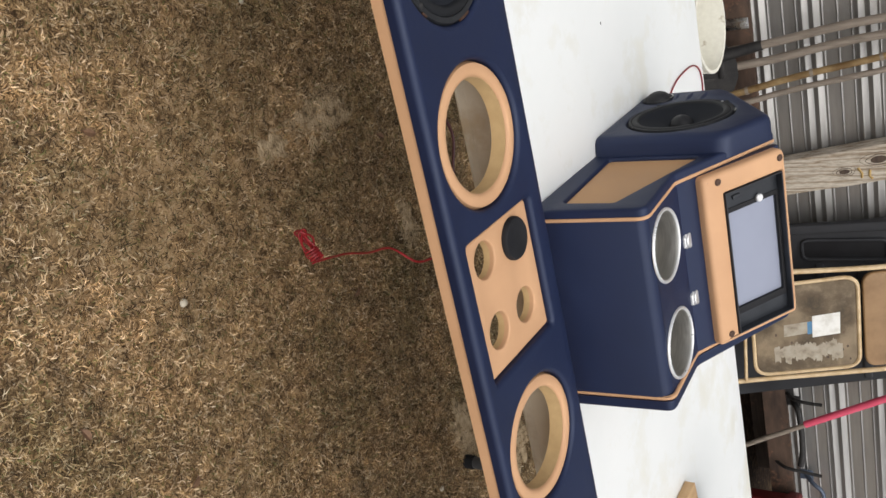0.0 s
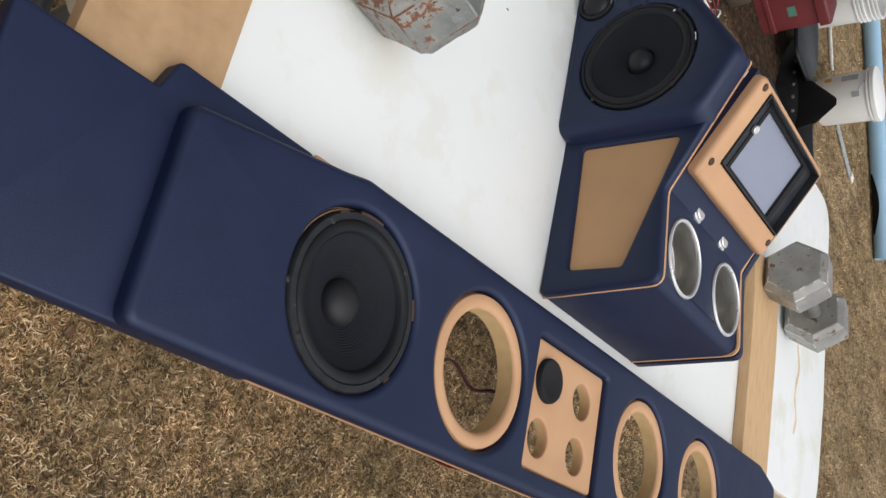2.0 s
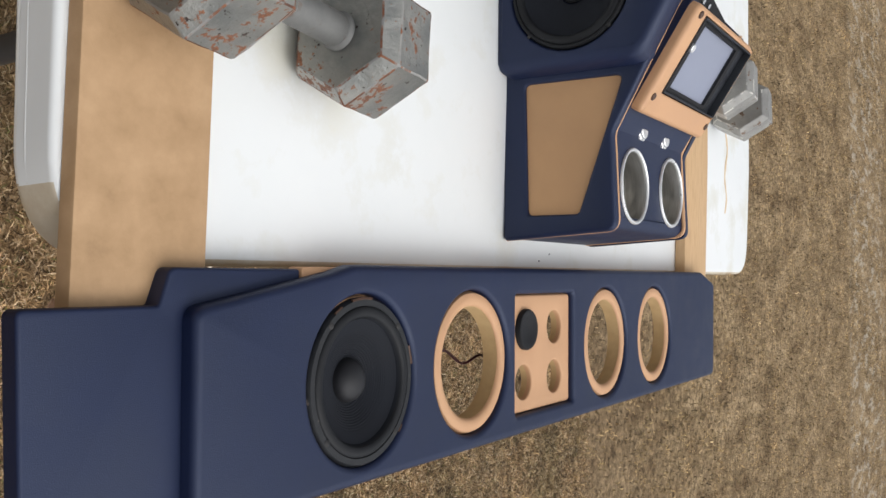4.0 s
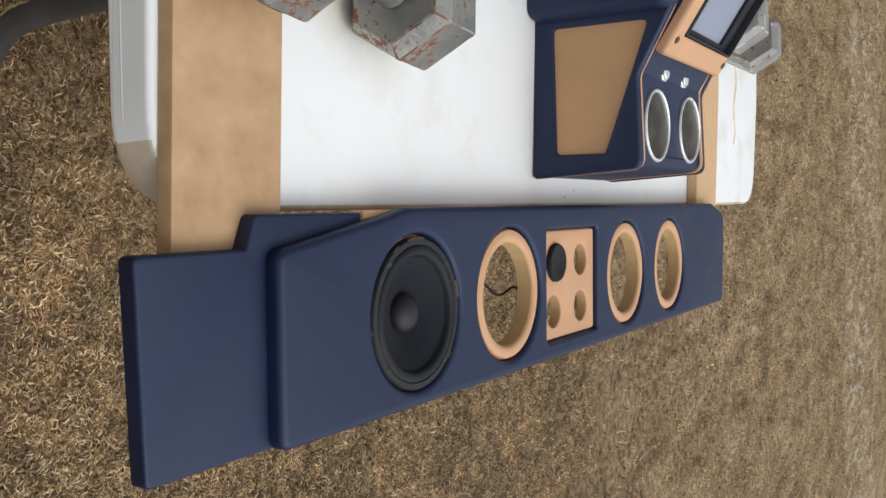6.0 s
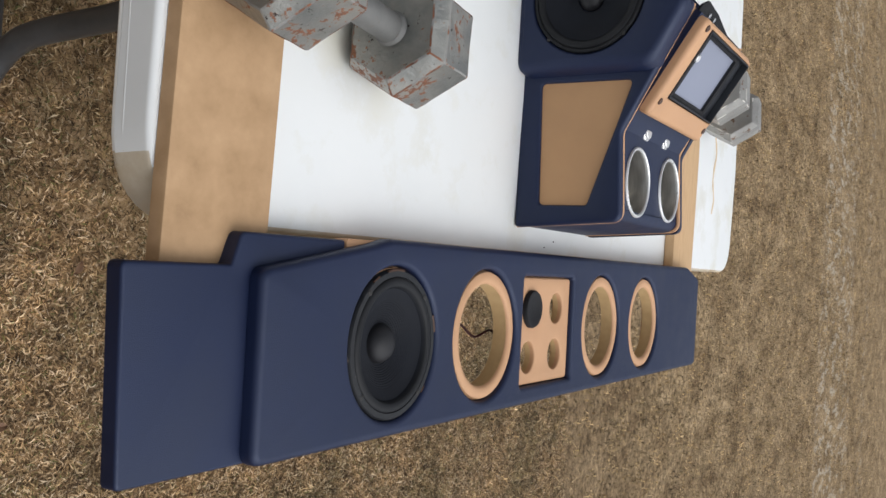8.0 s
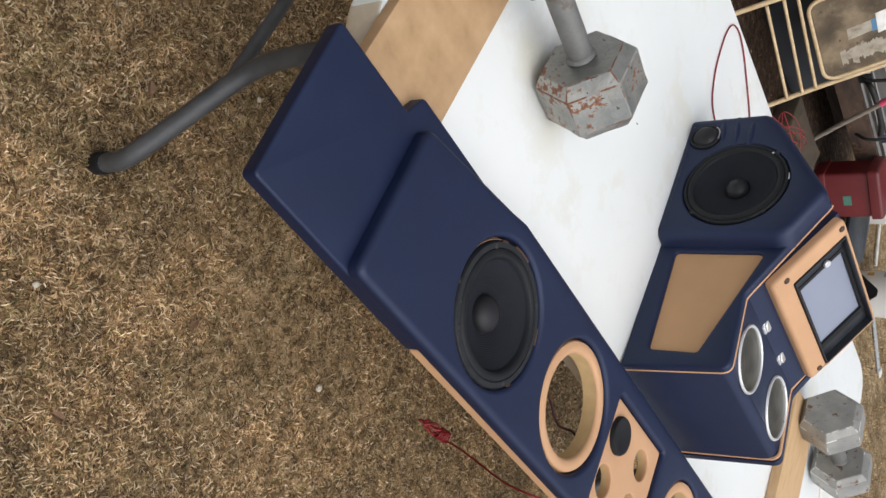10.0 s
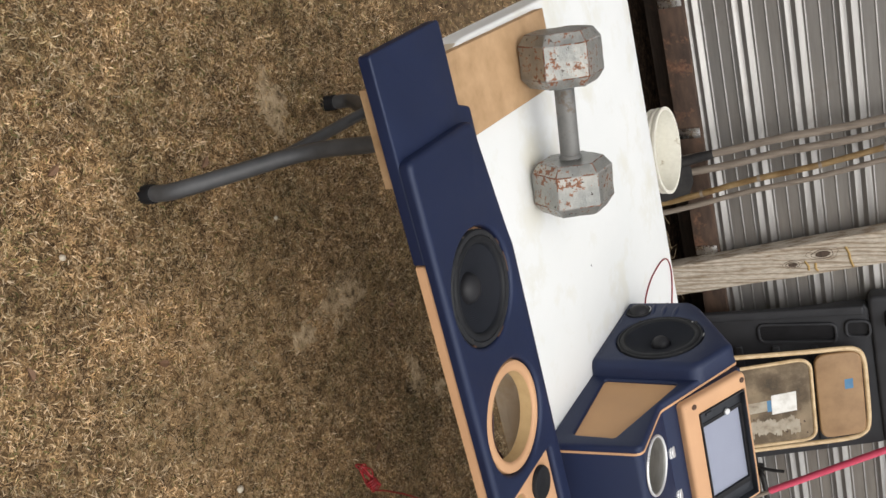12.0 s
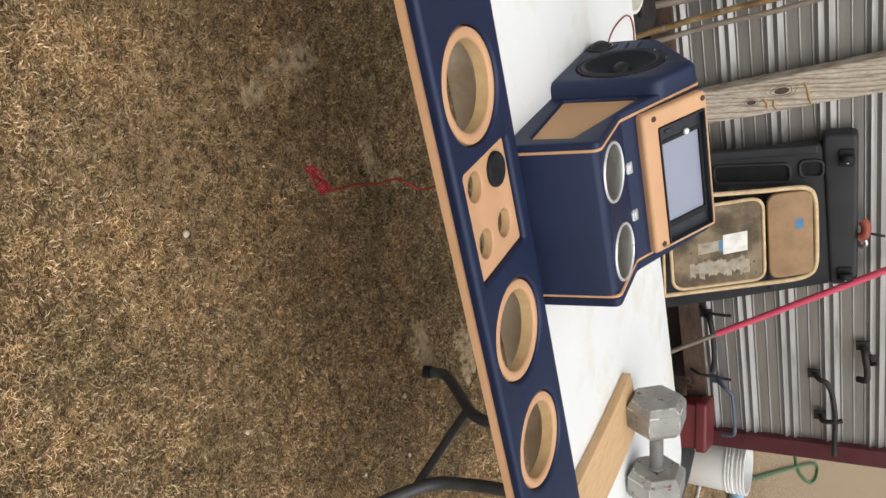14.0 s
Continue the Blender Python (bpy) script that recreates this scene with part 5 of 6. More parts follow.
    rear_half = [(0.335, ZB + 0.013), (0.484, ZB + 0.013), (0.488, 0.834), (0.424, 0.847), (0.352, 0.905), (0.335, 0.900)]
    part("side_board", side_plate(rear_half, [], CX1 - 0.0285, CX1 - 0.0165, 0.001, facing=-1), MDF, t, "bare fibreboard board inside the open rear")
    part("corner_block", box(0.836, 0.850, 0.372, 0.386, ZB + 0.013, 0.82, 0.001), MDF, t, "fibreboard corner block")
    part("floor_board", box(bx0 + 0.004, bx1 - 0.004, 0.065, 0.467, ZB, ZB + 0.012), MDF, t, "bare fibreboard floor of the console")
    return t


def speaker_profiles(R, depth):
    sur = [(R * 0.935, 0.004)]
    for k in range(9):
        a = math.pi * k / 8
        sur.append((R * 0.865 + R * 0.068 * math.cos(a), 0.003 + R * 0.040 * math.sin(a)))
    sur.append((R * 0.785, 0.002))
    cone = [(R * 0.79, 0.003)]
    for k in range(1, 8):
        q = k / 7
        cone.append((R * (0.785 - 0.54 * q), 0.001 - depth * q ** 0.9))
    dome = [(R * 0.225, -depth)]
    for k in range(1, 8):
        a = math.pi / 2 * k / 7
        dome.append((R * 0.225 * math.cos(a) if k < 7 else 0.0, -depth + R * 0.21 * math.sin(a)))
    rim = [(R * 0.935, -0.004), (R * 0.935, 0.004), (R * 0.95, 0.0050), (R * 0.985, 0.0050), (R, 0.003), (R, -0.004)]
    return (("basket", rim, SURROUND), ("surround", sur, SURROUND), ("cone", cone, CONE), ("dust_cap", dome, DUST_CAP))


build_console()

# wires behind the console
zt = TOP + 0.002
wire("speaker_wire", [[(0.668, 0.478, 0.740), (0.664, 0.505, 0.722), (0.643, 0.532, zt), (0.606, 0.552, zt), (0.588, 0.585, zt), (0.579, 0.625, zt), (0.578, 0.690, zt), (0.592, 0.728, zt), (0.622, 0.740, zt), (0.660, 0.728, zt), (0.705, 0.698, zt), (0.745, 0.668, zt), (0.770, 0.640, zt), (0.812, 0.600, zt), (0.832, 0.545, 0.720), (0.828, 0.484, 0.738)]], 0.0015, RED_WIRE, "thin red speaker wire looping on the table")
wire("speaker_wire", [[(0.885, 0.500, 0.735), (0.912, 0.545, zt), (0.928, 0.600, zt), (0.950, 0.628, zt), (1.008, 0.655, zt), (1.020, 0.700, zt), (1.010, 0.745, zt), (0.965, 0.770, zt - 0.004)]], 0.0015, RED_WIRE, "red speaker wire lying behind the console")


def tangle(cx, cy, cz, sx, sy, sz, turns, seed):
    rng = random.Random(seed)
    pts = []
    for k in range(turns * 7):
        a = k * 0.9 + rng.uniform(-0.25, 0.25)
        e = 0.5 + 0.5 * rng.random()
        pts.append((cx + sx * e * math.cos(a) + 0.3 * sx * math.sin(k * 0.17), cy + sy * e * math.sin(a * 0.8 + 1), max(cz - sz, cz + sz * e * math.sin(a + 0.5))))
    return pts


wire("wire_tangle", [tangle(0.905, 0.735, TOP + 0.020, 0.075, 0.055, 0.018, 6, 9), tangle(0.875, 0.705, TOP + 0.014, 0.055, 0.045, 0.012, 3, 31)], 0.0010, RED_WIRE, "tangled bundle of red wire at the table's rear edge")
wire("wire_loop", [[(0.86, 0.80, 0.69), (0.83, 0.82, 0.60), (0.90, 0.84, 0.52), (0.97, 0.83, 0.60), (0.95, 0.79, 0.70), (0.93, 0.75, TOP + 0.004)]], 0.0016, RED_WIRE, "red wire loop hanging behind the table")
wire("wire_loop", [[(1.02, 0.74, TOP + 0.004), (1.05, 0.79, 0.705), (1.06, 0.81, 0.62), (1.02, 0.82, 0.55), (1.00, 0.80, 0.66), (1.00, 0.77, 0.712)]], 0.0016, WHITE_PAIL, "pale wire loop hanging behind the table")


# ---- garden tools at the wall ----
def tool(name, lo, hi, r, mat, label, head=None, head_label=""):
    t = thing(name, label, "garden tool", "tools leaning at the wall", at=lo)
    n = 14
    a, b = Vector(lo), Vector(hi)
    pts = [a.lerp(b, k / n) + Vector((0.004 * math.sin(k * 1.3), 0, 0)) for k in range(n + 1)]
    part("handle", tube(pts, r, 12, taper=r * 0.9), mat, t)
    if mat is BAMBOO:
        for k in range(2, n, 2):
            part("node", tube([pts[k] - (b - a).normalized() * 0.006, pts[k] + (b - a).normalized() * 0.006], r * 1.14, 12), HANDLE, t, "dark knotty ring")
    if head:
        part("head", head, DARK_STEEL, t, head_label)
    return t


def fork_head():
    bm = box(0.955, 1.09, 2.622, 2.650, 0.155, 0.185, 0.008)
    tube([(0.998, 2.632, 0.17), (0.990, 2.637, 0.23), (0.975, 2.646, 0.33)], 0.026, 14, bm, taper=0.019)
    for x in (0.97, 1.0, 1.03, 1.06, 1.085):
        tube(smooth_path([(x, 2.635, 0.16), (x, 2.61, 0.10), (x, 2.60, 0.02)], 4), 0.006, 8, bm)
    return bm


tool("garden_fork", (0.985, 2.640, 0.20), (0.82, 2.735, 1.75), 0.0165, HANDLE, "garden fork with grey wooden handle and dark head", fork_head(), "dark steel fork head")
tool("shovel", (1.050, 2.655, 0.225), (0.875, 2.74, 1.70), 0.0165, HANDLE, "grey wooden handled shovel leaning on the wall", plate(rounded([(-0.10, 0.0), (0.10, 0.0), (0.11, 0.20), (0.03, 0.235), (-0.03, 0.235), (-0.11, 0.20)], 0.02, 4), [], 0, 0.003, m=Matrix.Translation((1.06, 2.60, 0.0)) @ Matrix.Rotation(radians(80), 4, "X")), "dark steel shovel blade")
tool("hoe", (1.185, 2.62, 0.02), (0.90, 2.74, 1.70), 0.0135, BAMBOO, "yellowed wooden hoe handle leaning on the wall", box(1.15, 1.27, 2.58, 2.62, 0.0, 0.012, 0.003), "dark hoe blade")
tool("rake", (1.23, 2.625, 0.02), (0.965, 2.74, 1.65), 0.012, HANDLE, "thin grey rake handle leaning on the wall", box(1.14, 1.32, 2.60, 2.63, 0.0, 0.03, 0.004), "dark rake bar")

edger = thing("weeder", "pink fibreglass pole with a bare metal end leaning on the wall", "garden tool", "tools leaning at the wall", at=(2.80, 2.55, 0.0))
part("pole", tube([(2.66, 2.60, 0.38), (2.30, 2.70, 1.15), (1.98, 2.745, 1.80)], 0.0155, 14), PINK, edger, "pink fibreglass pole")
part("shaft", tube([(2.845, 2.545, 0.0), (2.75, 2.572, 0.19), (2.66, 2.60, 0.385)], 0.011, 12), HANDLE, edger, "bare grey metal shaft")


# ---- cream pail behind the table ----
def pail(name, at, r0, r1, h, mat, label, wall=0.004, bands=(0.86, 0.93), bail=True, group="pails"):
    t = thing(name, label, "pail", group, at=at)
    m = Matrix.Translation(at)
    prof = [(0, 0.0), (r0, 0.0), (r0 + 0.002, 0.004)]
    for b in bands:
        rb = r0 + (r1 - r0) * b
        prof += [(rb, h * b - 0.008), (rb + 0.008, h * b - 0.006), (rb + 0.008, h * b), (rb, h * b + 0.002)]
    prof += [(r1, h - 0.010), (r1 + 0.008, h - 0.008), (r1 + 0.008, h), (r1 - wall, h), (r0 - wall, 0.006), (0, 0.006)]
    part("body", lathe(prof, 48, m=m), mat, t)
    if bail:
        pts = [m @ Vector((r1 * 1.02 * math.cos(a), -r1 * 1.05 * math.sin(a) * 0.75 - 0.0, h * 0.86 - 0.55 * r1 * math.sin(a))) for a in (math.pi * k / 16 for k in range(17))]
        part("bail", tube(pts, 0.0022, 6), CHROME, t, "thin wire bail")
    return t


pail("pail", (0.774, 2.107, 0.0), 0.125, 0.152, 0.315, CREAM_PAIL, "stained cream plastic pail standing behind the table", bail=False)


# ---- folded black equipment case and cream folding chair ----
def lean(x, z, y0=2.60, y1=2.72):
    return Vector((x, y0 + (y1 - y0) * z / 1.0, z))


def build_case():
    t = thing("black_plastic_case", "large dusty black plastic panel with wheels leaning on the wall", "plastic case", at=(2.1, 2.65, 0.0))
    tiltm = Matrix.Translation((0, 2.655, 0)) @ Matrix.Rotation(radians(90 - 4), 4, "X")
    outline = rounded([(1.80, 0.0), (2.585, 0.0), (2.392, 0.90), (1.70, 0.87)], 0.04, 5)
    part("body", plate(outline, [], -0.02, 0.03, r=0.012, m=tiltm), CASE, t)
    part("top_bar", plate(rounded([(1.665, 0.865), (2.405, 0.885), (2.365, 1.00), (1.665, 1.005)], 0.03, 5), [], -0.03, 0.045, r=0.018, m=tiltm), CASE, t)
    for z0 in (0.30, 0.46, 0.62):
        part("rib", plate(rounded([(1.90, z0), (2.43, z0), (2.43, z0 + 0.035), (1.90, z0 + 0.035)], 0.012, 4), [], 0.028, 0.040, r=0.006, m=tiltm), CASE, t)
    # hand slots sunk into raised collars
    for xa, xb, za, zb in ((1.797, 1.872, 0.42, 0.728), (1.786, 1.850, 0.780, 0.862)):
        hole = rounded([(xa, za), (xb, za), (xb, zb), (xa, zb)], 0.022, 5)
        part("slot_collar", plate(offset_loop(hole, -0.012), [hole], 0.028, 0.042, r=0.005, rh=0.004, m=tiltm), CASE, t, "raised collar round a hand slot")
        part("hand_slot", plate(offset_loop(hole, -0.001), [], 0.0285, 0.0305, m=tiltm), CAP, t, "dark recessed hand slot")
    part("long_rib", plate(rounded([(1.735, 0.05), (1.775, 0.05), (1.745, 0.85), (1.705, 0.85)], 0.01, 4), [], 0.02, 0.05, r=0.008, m=tiltm), CASE, t)
    for x, z in ((1.768, 0.962), (2.338, 0.950)):
        w = part("wheel", lathe([(0, 0.016), (0.012, 0.016), (0.015, 0.012), (0.026, 0.014), (0.031, 0.008), (0.031, -0.008), (0.026, -0.014), (0, -0.014)], 28, m=tiltm @ Matrix.Translation((x, z, 0.062)) @ Matrix.Rotation(radians(70), 4, "Y")), CAP, t, "black caster wheel")
        part("hub", lathe([(0, 0.021), (0.007, 0.020), (0.009, 0.016)], 14, m=tiltm @ Matrix.Translation((x, z, 0.062)) @ Matrix.Rotation(radians(70), 4, "Y")), CHROME, w, "bright hub bolt")
        part("caster_fork", plate(rounded([(x - 0.040, z - 0.034), (x + 0.040, z - 0.034), (x + 0.040, z + 0.030), (x - 0.040, z + 0.030)], 0.014, 4), [], 0.045, 0.055, r=0.005, m=tiltm), BLACK_PLASTIC, t, "moulded black caster seat")
    return t


build_case()


def build_chair():
    t = thing("folding_chair", "folded cream metal chair with scuffed brown seat leaning upright", "chair", at=(2.15, 2.5, 0.0))
    y0, y1 = 2.30, 2.627

    def at(x, z, d=0.0):
        return Vector((x, y0 + (y1 - y0) * z / 0.83 - d, z))

    u = [at(1.818, 0.012), at(1.832, 0.25), at(1.862, 0.60), at(1.872, 0.75), at(1.886, 0.812), at(1.938, 0.838), at(2.08, 0.841), at(2.250, 0.837), at(2.306, 0.812), at(2.324, 0.75), at(2.325, 0.60), at(2.322, 0.25), at(2.330, 0.012)]
    part("back_frame", tube(smooth_path(u, 6), 0.0105, 12), CREAM, t)
    for foot in (u[0], u[-1]):
        part("foot", tube([foot - Vector((0, 0, 0.010)), foot + Vector((0, 0.006, 0.018))], 0.0125, 10), CAP, t, "worn black rubber foot")
    for zl, zr in ((0.139, 0.105), (0.199, 0.164), (0.246, 0.215)):
        part("crossbar", tube([at(1.836, zl, 0.008), at(2.318, zr, 0.008)], 0.0068, 10), CREAM, t)
    k = (y1 - y0) / 0.83
    pm = Matrix(((1, 0, 0, 0), (0, k, -1, y0), (0, 1, k, 0), (0, 0, 0, 1)))
    seat_out = rounded([(1.892, 0.262), (2.292, 0.250), (2.292, 0.626), (1.888, 0.634)], 0.055, 7)
    seat = part("seat", plate(offset_loop(seat_out, 0.007), [], 0.004, 0.016, r=0.004, m=pm), SEAT, t, "scuffed brown seat pan")
    part("seat_rim", tube([pm @ Vector((x, z, 0.014)) for x, z in seat_out], 0.0078, 8, closed=True), CREAM, t)
    back_out = rounded([(1.886, 0.650), (2.306, 0.646), (2.302, 0.826), (1.890, 0.829)], 0.05, 6)
    bk = part("backrest", plate(back_out, [], -0.006, 0.010, r=0.008, m=pm), CHAIR_BACK, t, "brown vinyl backrest")
    part("tape", plate([(2.018, 0.757), (2.066, 0.756), (2.065, 0.788), (2.017, 0.789)], [], 0.0101, 0.0108, m=pm), BLUE_TAPE, bk, "square of blue tape")
    part("paper_label", plate([(2.043, 0.469), (2.139, 0.465), (2.132, 0.563), (2.037, 0.567)], [], 0.0162, 0.0170, m=pm), PAPER, seat, "white paper label")
    part("clear_tape", plate([(2.071, 0.367), (2.125, 0.364), (2.117, 0.459), (2.065, 0.461)], [], 0.0162, 0.0167, m=pm), PEELED, seat, "strip of clear tape")
    part("tape", plate([(2.067, 0.450), (2.123, 0.448), (2.121, 0.465), (2.065, 0.467)], [], 0.0168, 0.0174, m=pm), BLUE_TAPE, seat)
    rng = random.Random(11)
    for k in range(13):  # ragged strips of a torn label
        z, xa, xb = 0.325 + 0.0185 * k, 2.168 + rng.uniform(-0.012, 0.014), 2.238 + rng.uniform(-0.016, 0.014)
        rows = [z + 0.0215 * q / 5 for q in range(6)]
        loop = [(xa + rng.uniform(-0.007, 0.007), q) for q in rows] + [(xb + rng.uniform(-0.007, 0.007), q) for q in rows[::-1]]
        part("paper_scrap", plate(loop[::-1], [], 0.0161 + 0.00006 * (k % 2), 0.0164 + 0.00012 * (k % 2), m=pm), PEELED, seat, "torn remains of a paper label")
    for k in range(14):
        x, z = rng.uniform(1.92, 2.26), rng.uniform(0.29, 0.60)
        loop = [(x + rng.uniform(0.003, 0.009) * math.cos(a), z + rng.uniform(0.002, 0.006) * math.sin(a)) for a in (2 * math.pi * j / 9 for j in range(9))]
        part("scuff", plate(loop, [], 0.01605, 0.01625, m=pm), DARK_WOOD, seat, "dark scuff in the paint")
    return t


build_chair()

# ---- wall clutter ----
h = thing("red_handled_clamp", "small clamp with rusty red handle at the wall", "clamp", at=(2.12, 2.73, 1.03))
part("grip", tube(smooth_path([(2.075, 2.70, 1.020), (2.10, 2.69, 1.035), (2.135, 2.68, 1.030), (2.150, 2.68, 1.010)], 4), 0.021, 12), RED_GRIP, h)
part("spindle", tube([(2.13, 2.69, 1.03), (2.145, 2.69, 1.11)], 0.006, 8), DARK_STEEL, h)
part("jaw", tube(smooth_path([(2.155, 2.70, 1.02), (2.185, 2.69, 1.035), (2.205, 2.70, 1.015), (2.19, 2.72, 1.00)], 5), 0.009, 10), CHROME, h, "dull chrome jaw")


def bracket(pts, r, label, loc, mat=DARK_STEEL):
    t = thing("wall_bracket", label, "bracket", "brackets on the wall", at=loc)
    part("arm", tube(smooth_path(pts, 5), r, 10), mat, t)
    part("mount", box(pts[0][0] - 0.025, pts[0][0] + 0.025, 2.745, 2.755, pts[0][2] - 0.03, pts[0][2] + 0.03, 0.003), mat, t)
    return t


bracket([(2.950, 2.75, 0.800), (2.948, 2.70, 0.830), (2.955, 2.69, 0.862), (3.010, 2.69, 0.884), (3.08, 2.69, 0.893), (3.17, 2.69, 0.900), (3.30, 2.69, 0.895), (3.41, 2.70, 0.890)], 0.013, "dark bent steel bracket on the shed wall", (2.95, 2.75, 0.80))
bracket([(3.205, 2.75, 0.822), (3.20, 2.70, 0.840), (3.19, 2.688, 0.885), (3.178, 2.69, 0.932)], 0.012, "short dark steel hook on the shed wall", (3.205, 2.75, 0.82))
bracket([(2.765, 2.75, 1.018), (2.79, 2.70, 1.032), (2.86, 2.695, 1.040), (2.925, 2.70, 1.036), (2.945, 2.73, 0.998)], 0.016, "dark steel hook high on the shed wall", (2.765, 2.75, 1.015))
bracket([(2.838, 2.75, 1.045), (2.832, 2.70, 1.058), (2.815, 2.69, 1.085)], 0.009, "small dark peg on the shed wall", (2.838, 2.75, 1.045))
bracket([(2.60, 2.745, 0.275), (2.603, 2.70, 0.32), (2.610, 2.695, 0.38), (2.615, 2.70, 0.435)], 0.008, "dark steel crossbar low on the shed wall", (2.60, 2.745, 0.275))
bracket([(2.64, 2.745, 0.300), (2.66, 2.70, 0.330), (2.75, 2.695, 0.338), (2.88, 2.695, 0.335), (2.96, 2.70, 0.320)], 0.014, "dark tubular rail low on the shed wall", (2.64, 2.745, 0.3))
bracket([(2.985, 2.745, 0.195), (2.985, 2.70, 0.25), (2.992, 2.695, 0.33), (3.005, 2.70, 0.410)], 0.008, "bent dark rod low on the shed wall", (2.985, 2.745, 0.195))
bracket([(3.045, 2.745, 0.330), (3.055, 2.70, 0.370), (3.085, 2.69, 0.408), (3.14, 2.69, 0.413), (3.30, 2.69, 0.412), (3.355, 2.69, 0.400), (3.372, 2.70, 0.340)], 0.010, "blue-grey tubular bracket low on the shed wall", (3.045, 2.745, 0.33), BLUE_STEEL)

# ---- far end: red box, pails, pipe, fender ----
block = box(2.46, 2.84, 2.30, 2.50, 0.0, 0.10, 0.01)
bmesh.ops.subdivide_edges(block, edges=[e for e in block.edges if e.calc_length() > 0.08], cuts=5)
for v in block.verts:
    v.co += 0.012 * Vector((noise.noise(v.co * 9), noise.noise(v.co * 9 + Vector((5, 0, 0))), noise.noise(v.co * 9 + Vector((0, 7, 0))) if v.co.z > 0.02 else 0))
solid("timber_block", block, CONCRETE, "rough mossy block lying by the shed", "block")

rb = thing("red_box", "faded red plastic box with a sticker beside white pails", "box", at=(3.14, 2.52, 0.0))
rbm = Matrix.Translation((3.225, 2.597, 0)) @ Matrix.Rotation(radians(-24), 4, "Z")


def rect(a, b, r):
    return rounded([(-a, -b), (a, -b), (a, b), (-a, b)], r, 4)


part("body", plate(rect(0.120, 0.085, 0.02), [], 0.0, 0.258, r=0.010, m=rbm), RED_PAINT, rb)
part("lid", plate(rect(0.132, 0.097, 0.025), [], 0.259, 0.312, r=0.016, m=rbm), RED_PAINT, rb, "lighter red lid")
part("rim_band", plate(rect(0.126, 0.091, 0.022), [], 0.04, 0.062, r=0.004, m=rbm), RED_PAINT, rb)
part("sticker", box(0.0, 0.05, -0.0865, -0.0852, 0.135, 0.172, m=rbm), TEAL_TAG, rb, "small green sticker")

pail("pail", (4.03, 3.195, 0.0), 0.140, 0.155, 0.29, WHITE_PAIL, "white plastic pail holding a second one", group="white pails", bail=False)
pail("pail", (4.03, 3.195, 0.068), 0.141, 0.156, 0.29, WHITE_PAIL, "white plastic pail stacked in another", bands=(0.76, 0.86, 0.93), group="white pails")
p3 = pail("pail", (4.28, 2.69, 0.0), 0.130, 0.143, 0.306, WHITE_PAIL, "closed white plastic pail with faded stickers", group="white pails", bands=(0.9,))
part("lid", lathe([(0, 0.313), (0.143, 0.313), (0.152, 0.307), (0.152, 0.288), (0.147, 0.286)], 40, m=Matrix.Translation((4.28, 2.69, 0))), WHITE_PAIL, p3, "snap-on white lid")
for a0, z, w, hh, mt in ((-212, 0.055, 0.035, 0.035, ORANGE), (-208, 0.145, 0.045, 0.085, GREY_PRINT), (-160, 0.195, 0.03, 0.04, GREY_PRINT)):
    a = radians(a0)
    rr = 0.130 + 0.013 * (z + hh) / 0.306 + 0.0012
    bm = bmesh.new()
    cols = [[bm.verts.new((4.28 + (rr + dd) * math.cos(a + k * w / 4 / rr), 2.69 + (rr + dd) * math.sin(a + k * w / 4 / rr), zz)) for zz in (z, z + hh)] for dd in (0, 0.0006) for k in range(5)]
    for s0 in (0, 5):
        for k in range(4):
            bm.faces.new((cols[s0 + k][0], cols[s0 + k + 1][0], cols[s0 + k + 1][1], cols[s0 + k][1]))
    part("sticker", bm, mt, p3)

pv = thing("blue_pipe", "pale blue plastic pipe lying on the lawn", "pipe", at=(5.6, 3.2, 0.0))
pa, pe = Vector((5.65, 2.31, 0.060)), Vector((4.90, 4.90, 0.060))
ax = (pe - pa).normalized()
rot = ax.to_track_quat("Z", "Y").to_matrix().to_4x4()
part("body", lathe([(0.056, 0), (0.056, (pe - pa).length), (0.050, (pe - pa).length), (0.050, 0), (0.056, 0)], 32, m=Matrix.Translation(pa) @ rot), BLUE_PIPE, pv)


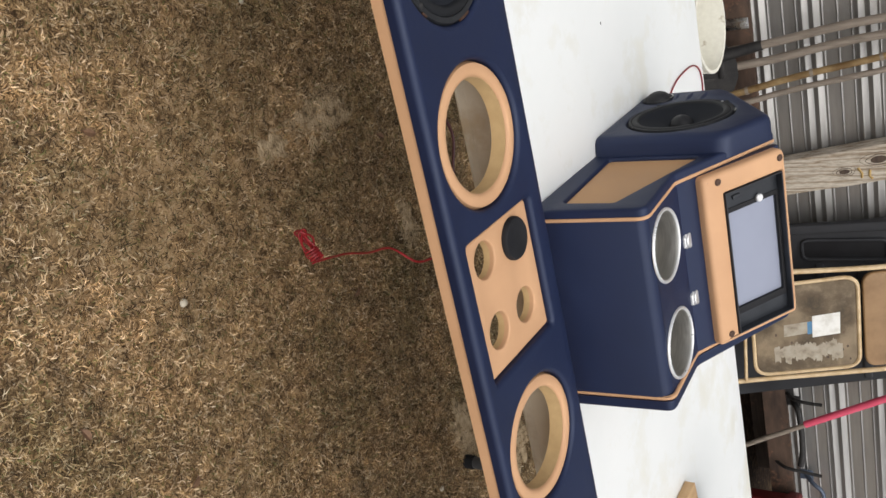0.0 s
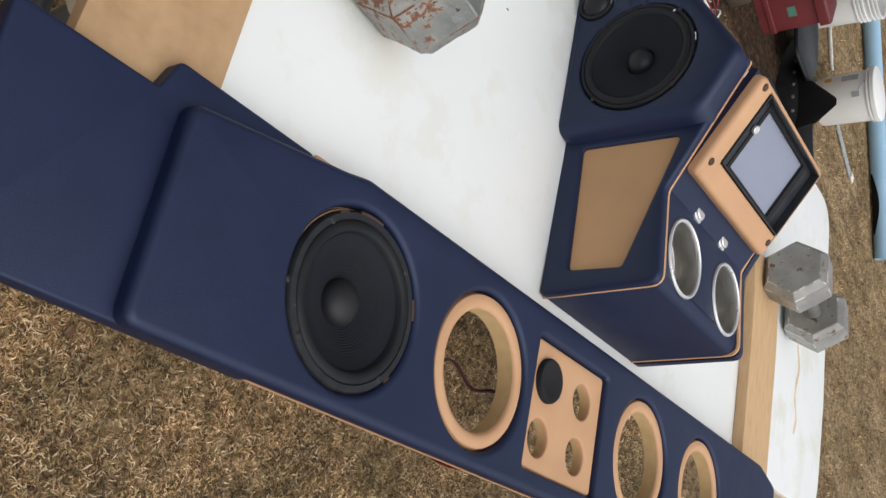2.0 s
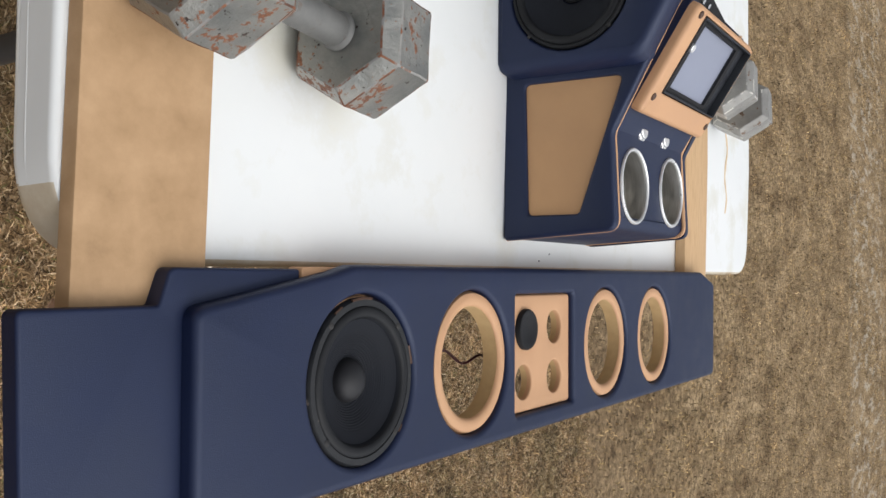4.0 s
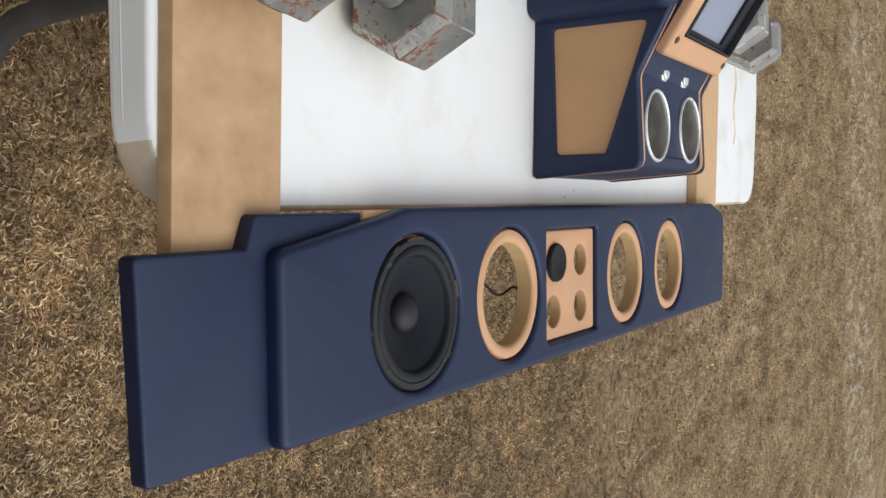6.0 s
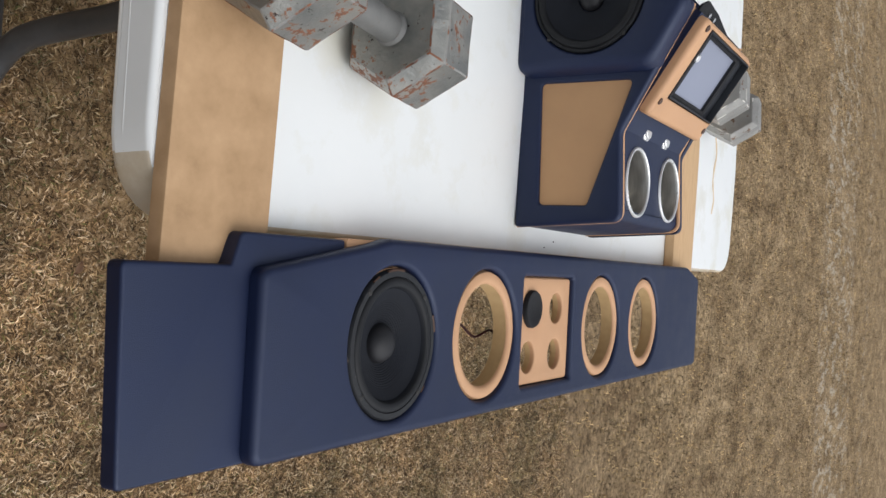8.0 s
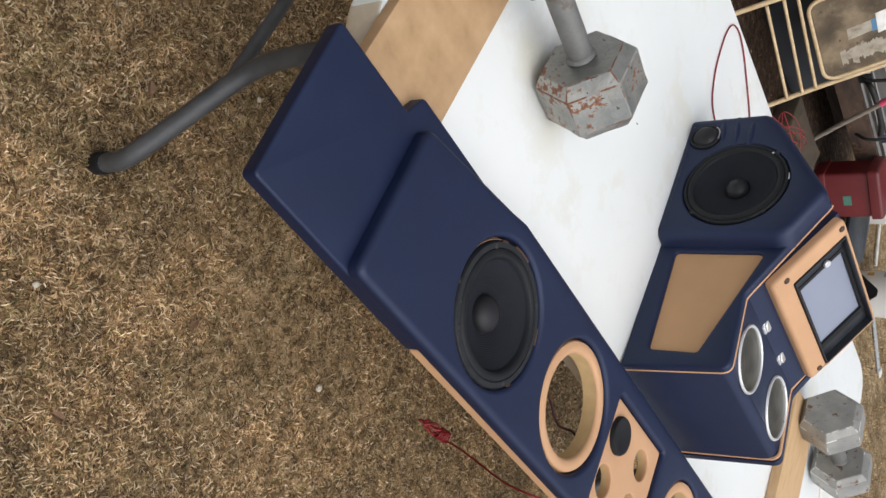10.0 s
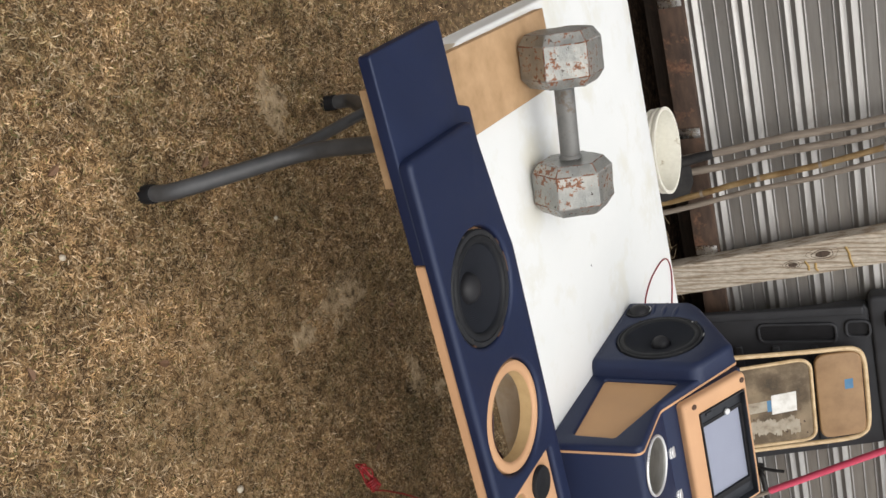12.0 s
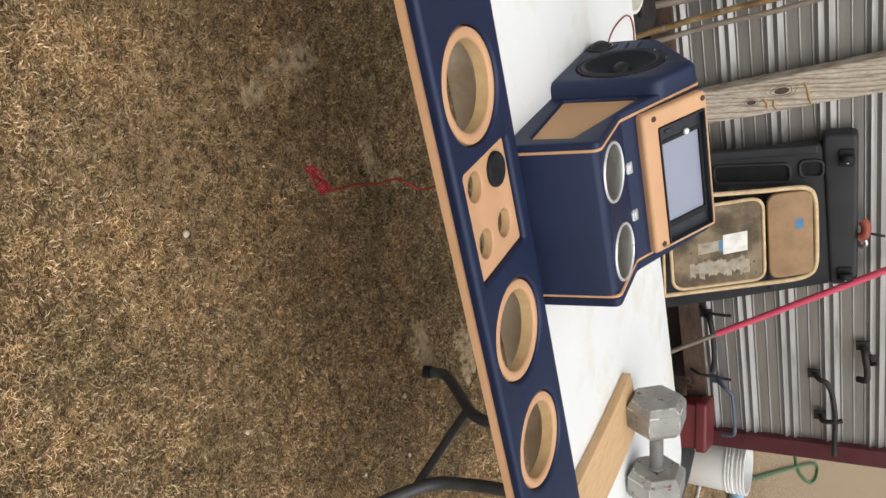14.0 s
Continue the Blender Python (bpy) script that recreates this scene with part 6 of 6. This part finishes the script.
def build_fender():
    """A curved black flare lying on its edge: upright front, riveted fold, sloping top and a pointed ear."""
    t = thing("fender_flare", "black plastic fender flare with rivets lying in the grass", "fender flare", at=(3.6, 2.3, 0.0))

    def section(u):
        y = 2.77 - 1.02 * u
        x = 3.48 + (0.68 if u < 0.62 else 2.1) * (u - 0.62) ** 2
        bow = math.sin(math.pi * u)
        front = Vector((x, y, 0.0))
        fold = Vector((x + 0.025 + 0.04 * bow, y, 0.03 + 0.085 * u ** 0.6))
        rear = fold + Vector((0.06 + 0.06 * bow, 0.02, 0.028 + 0.022 * bow))
        return front, fold, rear

    bm = bmesh.new()
    n = 26
    rows = []
    for k in range(n + 1):
        f, g, r = section(k / n)
        lip = r + Vector((0.0, 0.0, -0.02))
        rows.append([bm.verts.new(p) for p in (f, f.lerp(g, 0.5) + Vector((-0.006, 0, 0)), g, g.lerp(r, 0.5) + Vector((0, 0, 0.006)), r, lip, g + Vector((0.006, 0, -0.008)), f + Vector((0.006, 0, 0.002)))])
    for a, b in zip(rows, rows[1:]):
        for k in range(8):
            bm.faces.new((a[k], a[(k + 1) % 8], b[(k + 1) % 8], b[k]))
    bm.faces.new(rows[0])
    bm.faces.new(rows[-1])
    part("body", bm, FLARE, t, smooth=30)
    p0, p1 = section(0.33)[1], section(0.66)[1]
    u = (p1 - p0).normalized()
    w = Vector((0.35, 0.0, 1.0)).normalized()
    nrm = u.cross(w).normalized()
    m = Matrix(((u.x, w.x, nrm.x, p0.x), (u.y, w.y, nrm.y, p0.y), (u.z, w.z, nrm.z, p0.z), (0, 0, 0, 1)))
    long = (p1 - p0).length
    ear = rounded([(-0.02, -0.005), (long + 0.03, -0.005), (long - 0.02, 0.09), (0.60 * long, 0.180), (0.48 * long, 0.182)], [0.01, 0.02, 0.04, 0.02, 0.03], 5)
    part("ear", plate(ear, [], -0.003, 0.003, r=0.0015, steps=2, m=m), FLARE, t, "pointed black mounting ear")
    lobe = rounded([(3.40, 2.74), (3.43, 2.44), (3.60, 2.36), (3.78, 2.56), (3.82, 2.76), (3.62, 2.88)], 0.07, 6)
    shell = plate(lobe, [], 0.10, 0.118, r=0.012, rb=0.004)
    for v in shell.verts:
        v.co.z += 0.10 * (v.co.x - 3.40) - 0.9 * max(0.0, v.co.x - 3.66) ** 1.5
    part("arch_end", shell, BLACK_GLOSS, t, "glossy rounded end of the flare")
    part("edge_trim", tube(smooth_path([section(0.62 + 0.38 * k / 6)[2] + Vector((0.012, 0, -0.012)) for k in range(7)], 4), 0.012, 8), GREY_RUBBER, t, "grey rubber edging")
    for k in range(10):
        f, g, r = section(0.16 + 0.085 * k)
        part("rivet", lathe([(0.010, 0), (0.009, 0.004), (0, 0.006)], 10, m=Matrix.Translation(g.lerp(f, 0.14) + Vector((-0.005, 0, 0.002))) @ Matrix.Rotation(radians(-65), 4, "Y")), CHROME, t)
    return t


build_fender()
fl = thing("metal_strap", "flat grey metal strap lying in the grass", "metal strap", at=(4.78, 2.65, 0.0))
part("strip", box(-0.20, 0.20, -0.028, 0.028, 0.004, 0.012, 0.001, m=Matrix.Translation((4.78, 2.645, 0.004)) @ Matrix.Rotation(radians(-28), 4, "Z")), GREY_PRINT, fl)
part("tip", box(0.17, 0.215, -0.03, 0.03, 0.010, 0.020, 0.003, m=Matrix.Translation((4.78, 2.645, 0.004)) @ Matrix.Rotation(radians(-28), 4, "Z")), PAPER, fl, "pale end of the strap")
solid("thin_stick", tube([(4.44, 3.01, 0.014), (4.32, 3.42, 0.014)], 0.011, 8), PAPER, "thin pale plastic rod lying in the grass", "rod")
# dark patch on the near side of the pipe
pipe_patch = bmesh.new()
grid = [[pipe_patch.verts.new(pa + ax * (0.16 + 0.034 * k) + 0.0575 * (math.cos(g) * Vector((-ax.y, ax.x, 0)) + math.sin(g) * Vector((0, 0, 1)))) for g in (radians(-55 + (12 + 45 * math.sin(math.pi * (k + 0.5) / 13)) * j / 6) for j in range(7))] for k in range(13)]
for a, b in zip(grid, grid[1:]):
    for j in range(6):
        pipe_patch.faces.new((a[j], a[j + 1], b[j + 1], b[j]))
part("pipe_patch", pipe_patch, FLARE, pv, "dark patch low on the pipe")

wire("garden_hose", [[(5.6, 4.8, 0.02), (5.93, 5.21, 0.02), (6.97, 6.51, 0.02), (8.55, 8.45, 0.02), (8.95, 8.85, 0.03), (8.95, 8.6, 0.03), (8.6, 8.15, 0.02), (7.74, 7.36, 0.02), (7.25, 7.1, 0.02)]], 0.020, GREEN, "green garden hose lying on the bare dirt")
